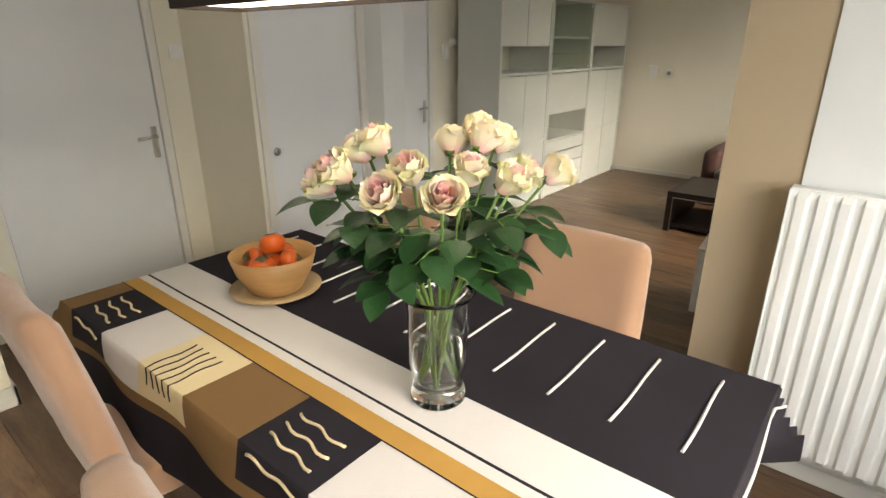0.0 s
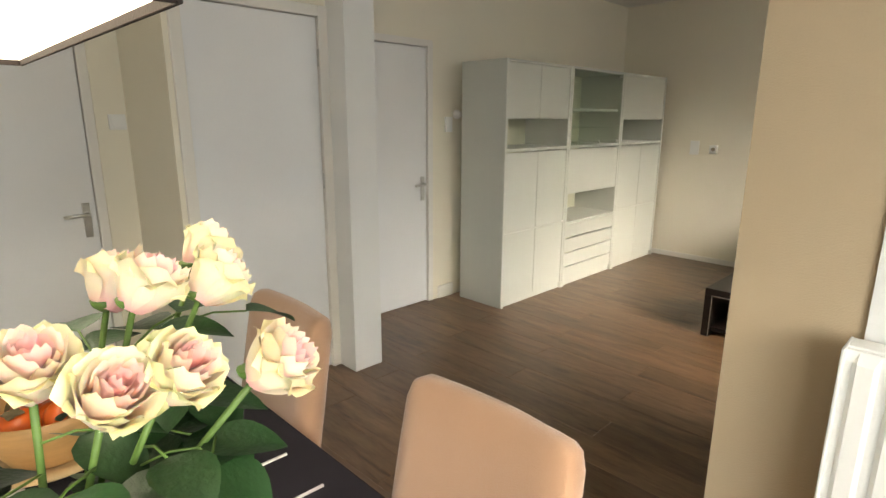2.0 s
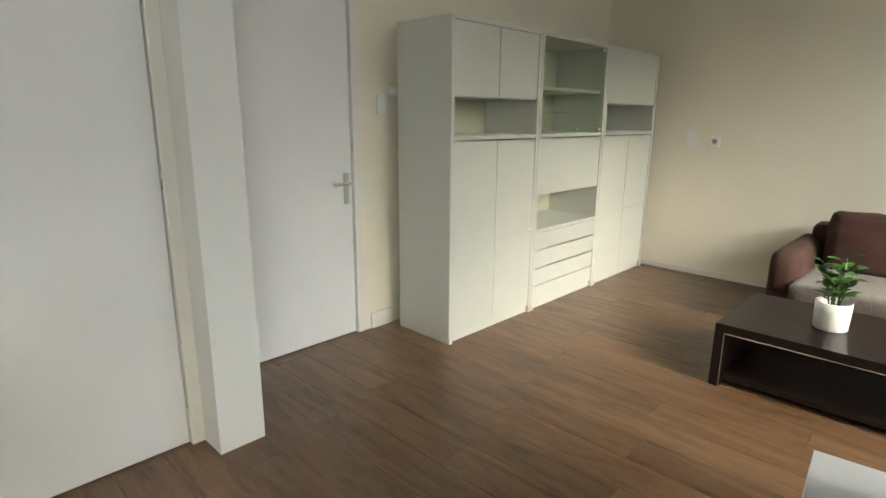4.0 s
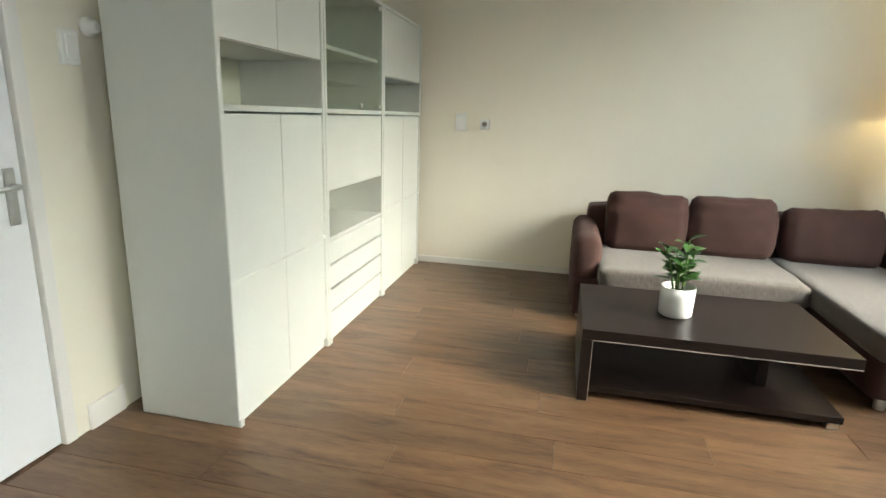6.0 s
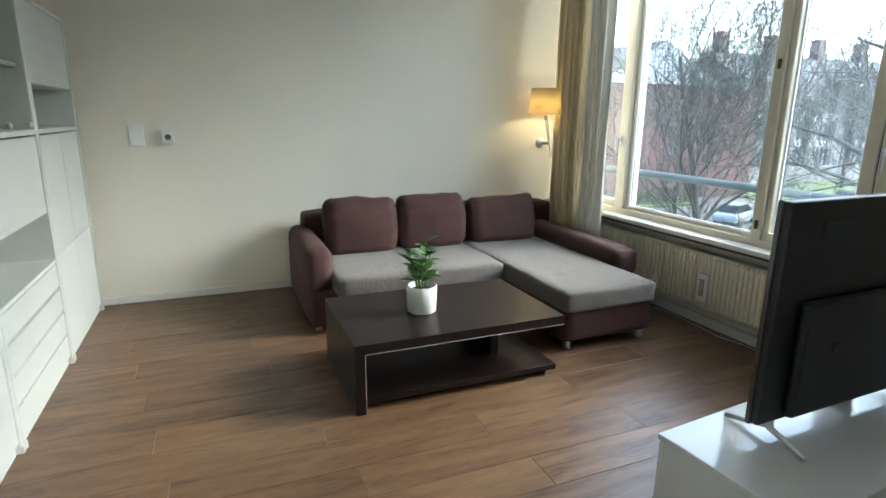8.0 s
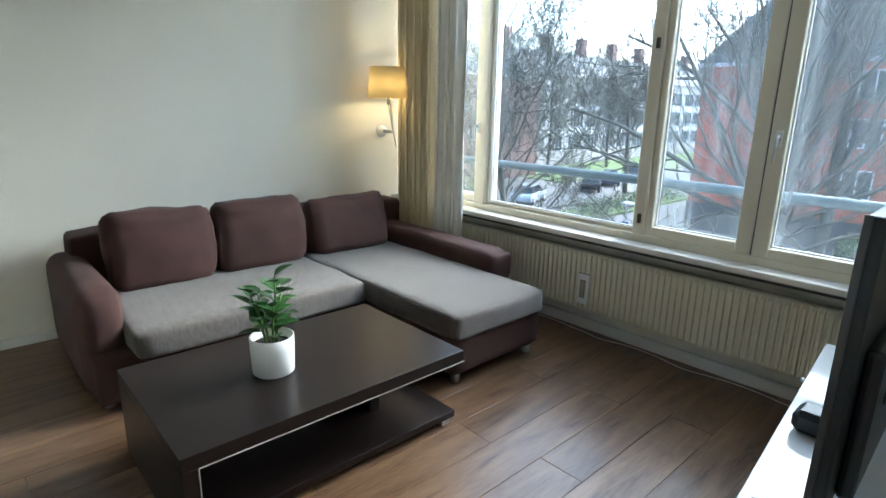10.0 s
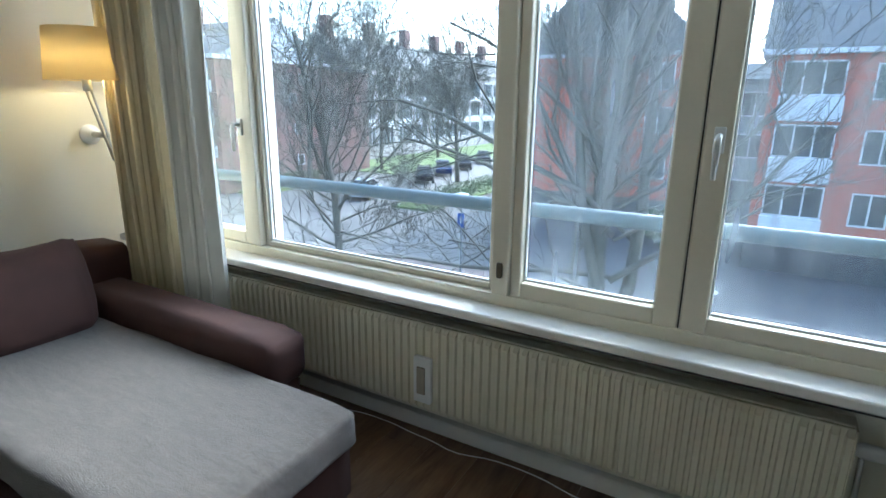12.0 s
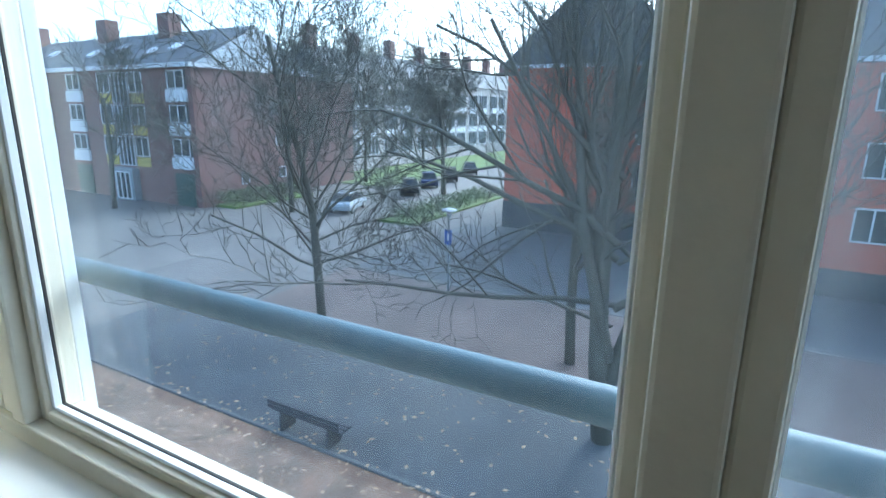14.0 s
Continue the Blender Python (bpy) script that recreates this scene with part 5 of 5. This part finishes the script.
# orange-red brick block: face at x = 33.5
Rb = thing("red_brick_building", (39, 13, G), "orange-red brick building on a dark plinth", "building")
boxpart("wall", M_red, Rb, 33.5, 46, 7.9, 18.7, G + 1.75, 3.9)
boxpart("plinth", M_plin, Rb, 33.46, 46.04, 7.86, 18.74, G, G + 1.75)
boxpart("eaves", M_white, Rb, 33.2, 46.3, 7.6, 19.0, 3.9, 4.1)
rr_ = part("roof", gable_roof(bmesh.new(), 33.5, 46, 7.9, 18.7, 4.1, 5.2, "x", 0.3, 0.0), M_roof, Rb)
boxpart("gable_wall", M_grey, Rb, 33.44, 33.5, 9.8, 16.8, 4.1, 6.6)
boxpart("chimney", M_brick, rr_, 38, 39.4, 12.6, 14, 8.6, 10.6)
for zz in (-3.0, -0.4, 2.0):
    windows(Rb, 33.5, 9.4, 10.8, zz, zz + 1.5, "x-", 2)
    for xx in (36, 40, 43):
        windows(Rb, 18.74, xx, xx + 1.2, zz, zz + 1.4, "y-", 2)
# glazed link
Lk = thing("link_building", (38, 5.5, G), "low grey link building between brick blocks", "building")
boxpart("wall", M_grey, Lk, 37.0, 46, 2.0, 7.85, G, 2.4)
boxpart("roof", M_roof, Lk, 36.6, 46, 1.8, 7.88, 2.4, 2.7)
for zz in (-4.5, -1.8, 0.6):
    windows(Lk, 37.0, 2.4, 7.4, zz, zz + 1.4, "x-", 5)
# right-hand block with bays
Cb = thing("red_brick_building", (33, -8, G), "red brick flats with pale balcony bays", "building")
boxpart("wall", M_red, Cb, 27.4, 36.5, -26, 4.7, G + 1.2, 3.3)
boxpart("plinth", M_plin, Cb, 27.36, 36.54, -26.04, 4.74, G, G + 1.2)
boxpart("eaves", M_white, Cb, 27.0, 36.9, -26.4, 5.1, 3.3, 3.5)
rc_ = part("roof", gable_roof(bmesh.new(), 27.4, 36.5, -26, 4.7, 3.5, 4.2, "y", 0.4, 0.0), M_roof, Cb)
boxpart("chimney", M_brick, rc_, 31, 32.4, -2, -0.4, 6.5, 9.0)
for y0 in (2.0, -3.4, -8.8, -14.2, -19.6):
    for fl in range(3):
        z0 = -4.3 + fl * 2.55
        boxpart("balcony", M_white, Cb, 27.0, 27.42, y0, y0 + 2.3, z0 - 0.15, z0 + 0.85, label="pale slatted balcony front")
        windows(Cb, 27.38, y0 + 0.05, y0 + 2.25, z0 + 0.86, z0 + 2.25, "x-", 3)
        windows(Cb, 27.4, y0 - 2.2, y0 - 0.9, z0 + 0.7, z0 + 2.1, "x-", 2)
# long terrace behind the lawn
Tb = thing("terraced_row", (85, 52, G), "long pale terrace with many white windows and chimneys", "building")
boxpart("wall", mat("pale_render_brick", (0.36, 0.33, 0.31), 0.85, 0.2, 0.8), Tb, 52, 130, 48, 58, G, 5.4)
rt_ = part("roof", gable_roof(bmesh.new(), 52, 130, 48, 58, 5.4, 3.6, "x", 0.3, 0.0), M_roof, Tb)
for k in range(9):
    x0 = 53 + k * 8.4
    boxpart("chimney", M_brick, rt_, x0, x0 + 1.3, 52.4, 53.6, 8.2, 11.2)
    for fl in range(3):
        for q in (0.3, 4.2):
            windows(Tb, 48, x0 + q, x0 + q + 3.2, -4.2 + fl * 3.1, -2.0 + fl * 3.1, "y-", 4)
    for q in (0.3, 4.2):
        for zz in (-1.9, 1.2):
            boxpart("spandrel_panel", M_white, Tb, x0 + q, x0 + q + 3.2, 47.95, 47.99, zz, zz + 0.7)
Fb = thing("far_building", (150, 30, G), "far dark roofs of houses against the sky", "building")
boxpart("wall", M_brick, Fb, 138, 150, 0, 62, G, 6)
part("roof", gable_roof(bmesh.new(), 138, 150, 0, 62, 6, 4, "y", 0.3, 0), M_roof, Fb)


# bare trees
def bare_tree(nm, base, height, r0, forks, label, seed, spread=0.5, depth=5, lean=(0, 0), low=0.3, twigs=1.0, extra=(), rmin=0.0085):
    rg_ = random.Random(seed)
    t = thing(nm, base, label, "tree", "bare street trees")
    trunk, limb, twig = bmesh.new(), bmesh.new(), bmesh.new()

    def grow(p, d, length, r, lev):
        n = 5 if lev < 2 else 4 if lev < 4 else 3
        pts, rad = [p.copy()], [r]
        q = p.copy()
        for i in range(n):
            d = (d + Vector((rg_.uniform(-1, 1), rg_.uniform(-1, 1), rg_.uniform(-0.5, 0.8))) * (0.09 if lev == 0 else 0.25 + 0.03 * lev)).normalized()
            q = q + d * length / n
            pts.append(q.copy())
            rad.append(r * (1 - 0.55 * (i + 1) / n))
        tube(trunk if lev == 0 else limb if lev < 3 else twig, pts, rad, 10 if lev == 0 else 6 if lev < 3 else 3, cap=lev == 0)
        if lev >= depth:
            return
        kids = forks if lev == 0 else rg_.choice((5, 6, 7)) if lev < 3 else rg_.choice((3, 4))
        for k in range(int(kids * (twigs if lev > 1 else 1) + 0.5)):
            s = rg_.uniform(low if lev == 0 else 0.2, 1.0)
            i = min(n - 1, int(s * n))
            o = pts[i].lerp(pts[i + 1], s * n - i)
            side = d.orthogonal()
            side.rotate(Matrix.Rotation(rg_.uniform(0, 6.283), 3, d))
            nd = (d * (1 - spread) + side.normalized() * spread * rg_.uniform(0.7, 1.3) + Vector((0, 0, 0.12))).normalized()
            grow(o, nd, length * rg_.uniform(0.42, 0.62), max(rmin, rad[i] * (rg_.uniform(0.24, 0.42) if lev == 0 else rg_.uniform(0.34, 0.5))), lev + 1)

    b = Vector(base)
    grow(b, Vector((lean[0], lean[1], 1)).normalized(), height, r0, 0)
    for d, ln, rr, zz in extra:
        grow(b + Vector((0, 0, zz)), Vector(d).normalized(), ln, rr, 1)
    part("trunk", trunk, M_bark, t)
    part("limbs", limb, M_bark, t)
    tagged(part("twigs", twig, M_bark, t), kind="stuff")
    return t


bare_tree("tree", (14.5, 17.5, G), 9.6, 0.17, 22, "slender bare street tree with many fine twigs", 3, 0.50, 5, low=0.24, twigs=0.8, rmin=0.0105, extra=[((0.5, 0.8, 0.25), 3.6, 0.06, 2.3), ((-0.6, 0.75, 0.15), 4.0, 0.06, 2.0), ((0.6, -0.8, 0.2), 3.6, 0.06, 2.2), ((-0.7, -0.6, 0.1), 3.4, 0.05, 2.6), ((0.9, -0.1, 0.35), 3.4, 0.05, 3.0)])
bare_tree("tree", (12.2, 7.15, G), 9.8, 0.24, 8, "large bare tree with several stems and lichen bark", 8, 0.45, 5, lean=(0.02, 0.03), low=0.4, twigs=0.72, rmin=0.0095, extra=[((0.05, 0.16, 1), 9.0, 0.19, 1.2), ((0.2, -0.16, 1), 9.0, 0.18, 1.3), ((-0.1, -0.08, 1), 8, 0.14, 2.0), ((-0.35, 1.0, 0.16), 6.0, 0.075, 3.3), ((-0.25, 1.0, 0.75), 5.8, 0.09, 4.6), ((0.1, -0.8, 0.75), 5, 0.10, 3.2), ((-0.15, 1.0, 0.95), 5.5, 0.08, 6.0), ((0.15, 1.0, 0.32), 6.4, 0.09, 4.3), ((0.3, -1.0, 0.5), 5.0, 0.055, 4.2), ((-0.5, -1.0, 0.6), 5.0, 0.055, 5.0), ((0.5, 0.9, 0.15), 4.6, 0.055, 2.8)])
bare_tree("tree", (15.6, 8.9, G), 8.5, 0.16, 12, "bare tree behind the large one", 21, 0.42, 5, low=0.3, twigs=0.75, rmin=0.0105)
bare_tree("tree", (44, 29, G), 9.0, 0.24, 14, "bare tree by the parked cars", 5, 0.45, 5, rmin=0.016)
bare_tree("tree", (14.5, -3.0, G), 8.5, 0.2, 18, "bare tree before the red brick flats", 13, 0.48, 5)
for k, (x, y) in enumerate(((24, 46), (30, 34), (47, 40), (62, 42), (20, 58), (52, 20))):
    bare_tree("tree", (x, y, G), 8 + (k % 3), 0.2, 9, "bare tree among the houses", 30 + k, 0.45, 4, rmin=0.02)

# bench, lamp posts, cars, hedge
bn = thing("park_bench", (9.0, 13.05, G), "dark slatted park bench on the pavement", "bench")
for k in range(3):
    boxpart("seat_slat", M_plin, bn, 8.87 + k * 0.13, 8.98 + k * 0.13, 12.0, 14.1, G + 0.42, G + 0.46, 0.006)
for k in range(2):
    boxpart("back_slat", M_plin, bn, 8.75, 8.79, 12.0, 14.1, G + 0.56 + k * 0.11, G + 0.65 + k * 0.11, 0.006)
for y in (12.3, 13.7):
    boxpart("support", M_plin, bn, 8.76, 9.23, y, y + 0.06, G, G + 0.419, 0.004)
    boxpart("back_post", M_plin, bn, 8.791, 8.83, y, y + 0.06, G + 0.42, G + 0.77, 0.004)


def street_lamp(x, y, h):
    t = thing("street_lamp", (x, y, G), "slim grey lamp post with a white disc head", "street lamp", "street lamps")
    part("post", tube(bmesh.new(), [(x, y, G), (x, y, G + 0.8), (x, y, G + h)], [0.06, 0.045, 0.035], 10), M_grey, t)
    part("head", lathe(bmesh.new(), [(0.08, h - 0.25), (0.12, h - 0.05), (0.30, h), (0.31, h + 0.05), (0.05, h + 0.12)], (x, y, G), 20), M_white, t)


street_lamp(19.4, 15.1, 3.5)
street_lamp(14.4, 5.2, 2.6)
sg = thing("street_sign", (19.4, 15.0, G), "small blue plate sign on the lamp post", "sign")
boxpart("plate", mat("blue_enamel", (0.03, 0.10, 0.42), 0.4, 0.05), sg, 19.33, 19.345, 14.95, 15.25, G + 2.15, G + 2.75, 0.004)
boxpart("pictogram_bar", M_white, sg, 19.322, 19.3295, 15.06, 15.14, G + 2.3, G + 2.6)
boxpart("clamp", M_grey, sg, 19.3455, 19.365, 15.07, 15.13, G + 2.4, G + 2.45)


def car(x, y, rz, colour, nm):
    m = mat("car_paint_" + nm, colour, 0.22, 0.05)
    t = thing("car", (0, 0, 0), "parked " + nm + " car on the lane", "car", "parked cars")
    bm = bmesh.new()
    secs = [(-2.1, 0.62, 0.80), (-1.9, 0.30, 0.92), (-1.0, 0.25, 0.95), (1.0, 0.25, 0.93), (1.8, 0.28, 0.80), (2.1, 0.40, 0.62)]
    rings = [[bm.verts.new((a, s * w, c)) for s, w, c in ((-1, 0.80, lo), (-1, 0.86, (lo + hi) / 2), (-1, 0.80, hi), (1, 0.80, hi), (1, 0.86, (lo + hi) / 2), (1, 0.80, lo))] for a, lo, hi in secs]
    for p, q in zip(rings, rings[1:]):
        for k in range(6):
            bm.faces.new((p[k], p[(k + 1) % 6], q[(k + 1) % 6], q[k]))
    bm.faces.new(rings[0])
    bm.faces.new(rings[-1][::-1])
    part("body", bm, m, t)
    bm = bmesh.new()
    v = [bm.verts.new(p) for p in ((-1.75, -0.76, 0.93), (1.15, -0.76, 0.92), (1.15, 0.76, 0.92), (-1.75, 0.76, 0.93), (-1.25, -0.60, 1.42), (0.35, -0.60, 1.42), (0.35, 0.60, 1.42), (-1.25, 0.60, 1.42))]
    for f in ((0, 1, 5, 4), (1, 2, 6, 5), (2, 3, 7, 6), (3, 0, 4, 7), (3, 2, 1, 0), (4, 5, 6, 7)):
        bm.faces.new([v[i] for i in f])
    part("windows", bm, M_wglass, t)
    boxpart("roof_panel", m, t, -1.27, 0.37, -0.61, 0.61, 1.421, 1.47, 0.02)
    for a in (-1.3, 1.3):
        for s in (-0.78, 0.78):
            w = part("wheel", tube(bmesh.new(), [(a, s - 0.1, 0.31), (a, s + 0.1, 0.31)], 0.31, 16), M_black, t)
            part("rim", tube(bmesh.new(), [(a, s - 0.105, 0.31), (a, s + 0.105, 0.31)], 0.19, 12), M_steel, w)
    for s in (-0.6, 0.6):
        boxpart("headlight", M_white, t, 2.02, 2.08, s - 0.15, s + 0.15, 0.55, 0.68, 0.01)
    t.matrix_basis = pose(x, y, G, rz=rz)


car(32.8, 31.0, 20, (0.42, 0.46, 0.50), "silver")
car(42.6, 31.8, 35, (0.02, 0.02, 0.024), "black")
car(48.0, 33.0, 35, (0.02, 0.035, 0.12), "dark blue")
car(53.6, 33.6, 30, (0.02, 0.022, 0.026), "black")
car(60.5, 34.6, 30, (0.03, 0.03, 0.034), "black")


def hedge(nm, x0, x1, y0, y1, h, count, seed, label):
    """Low shrubs: many small leaves round short stems."""
    rg_ = random.Random(seed)
    bm = bmesh.new()
    for _ in range(count):
        c = Vector((rg_.uniform(x0, x1), rg_.uniform(y0, y1), G + 0.1 + h * rg_.random() ** 0.7))
        s = rg_.uniform(0.06, 0.16)
        d1 = Vector((rg_.gauss(0, 1), rg_.gauss(0, 1), rg_.gauss(0, 1))).normalized() * s
        d2 = d1.orthogonal().normalized() * s * 0.5
        bm.faces.new([bm.verts.new(c + q) for q in (-d1, d2, d1, -d2)])
    tagged(part(nm, bm, mat("shrub_leaves", (0.06, 0.085, 0.025), 0.7, 0.4, 1)), label, "hedge", kind="stuff")


hedge("hedge", 28.4, 37, 38.6, 40.4, 1.1, 2600, 1, "low green shrubs along the gable wall")
hedge("hedge", 30.6, 46, 23.8, 26.6, 0.7, 2600, 2, "low shrubs on the planting island")
hedge("hedge", 28.6, 32.4, 6.2, 9.6, 1.5, 2200, 3, "low green shrubs before the link building")
# fallen leaves
rng = random.Random(9)
bm = bmesh.new()
for _ in range(2600):
    x, y = rng.uniform(2.5, 9.0), rng.uniform(2, 26)
    if rng.random() < 0.25:
        x = rng.uniform(9, 20)
    zz = G + (0.056 if x < 8.6 else 0.11 if x < 8.71 else 0.018)
    a, s = rng.uniform(0, 6.28), rng.uniform(0.04, 0.09)
    d1, d2 = Vector((math.cos(a), math.sin(a), rng.uniform(-0.1, 0.2))) * s, Vector((-math.sin(a), math.cos(a), 0.1)) * s * 0.6
    c = Vector((x, y, zz + 0.008))
    bm.faces.new([bm.verts.new(c + q) for q in (-d1, d2, d1, -d2)])
tagged(part("fallen_leaves", bm, mat("dead_leaves", (0.42, 0.28, 0.17), 0.8, 0.5, 5)), "scattered dry brown fallen leaves", "leaves", kind="stuff")

# ---------------------------------------------------------------- floor planks, last
floor_ob = bpy.data.objects["floor"]
PL, PW = 1.285, 0.193
PLANKS = {}


def plank(length):
    key = round(length, 3)
    if key not in PLANKS:
        bm = box(bmesh.new(), -key / 2 + 0.0006, key / 2 - 0.0006, -PW / 2 + 0.0006, PW / 2 - 0.0006, -0.0115, 0.0)
        bmesh.ops.bevel(bm, geom=[e for e in bm.edges if all(abs(v.co.z) < 1e-4 for v in e.verts)], offset=0.0014, segments=1, affect="EDGES")
        bmesh.ops.recalc_face_normals(bm, faces=bm.faces)
        me = bpy.data.meshes.new("plank")
        bm.to_mesh(me)
        bm.free()
        me.materials.append(M_floor)
        PLANKS[key] = me
    return PLANKS[key]


row = 0
y = -1.1 + PW / 2
rng = random.Random(4)
while y < 7.3:
    x = -4.1 + (row * 0.47 % 1) * PL
    while x - PL / 2 < 1.3:
        a, b = max(x - PL / 2, -3.5), min(x + PL / 2, 1.26)
        if b - a > 0.03:
            o = new("plank", plank(b - a))
            o.parent = floor_ob
            o.matrix_basis = pose((a + b) / 2, y, 0)
        x += PL
    y += PW
    row += 1
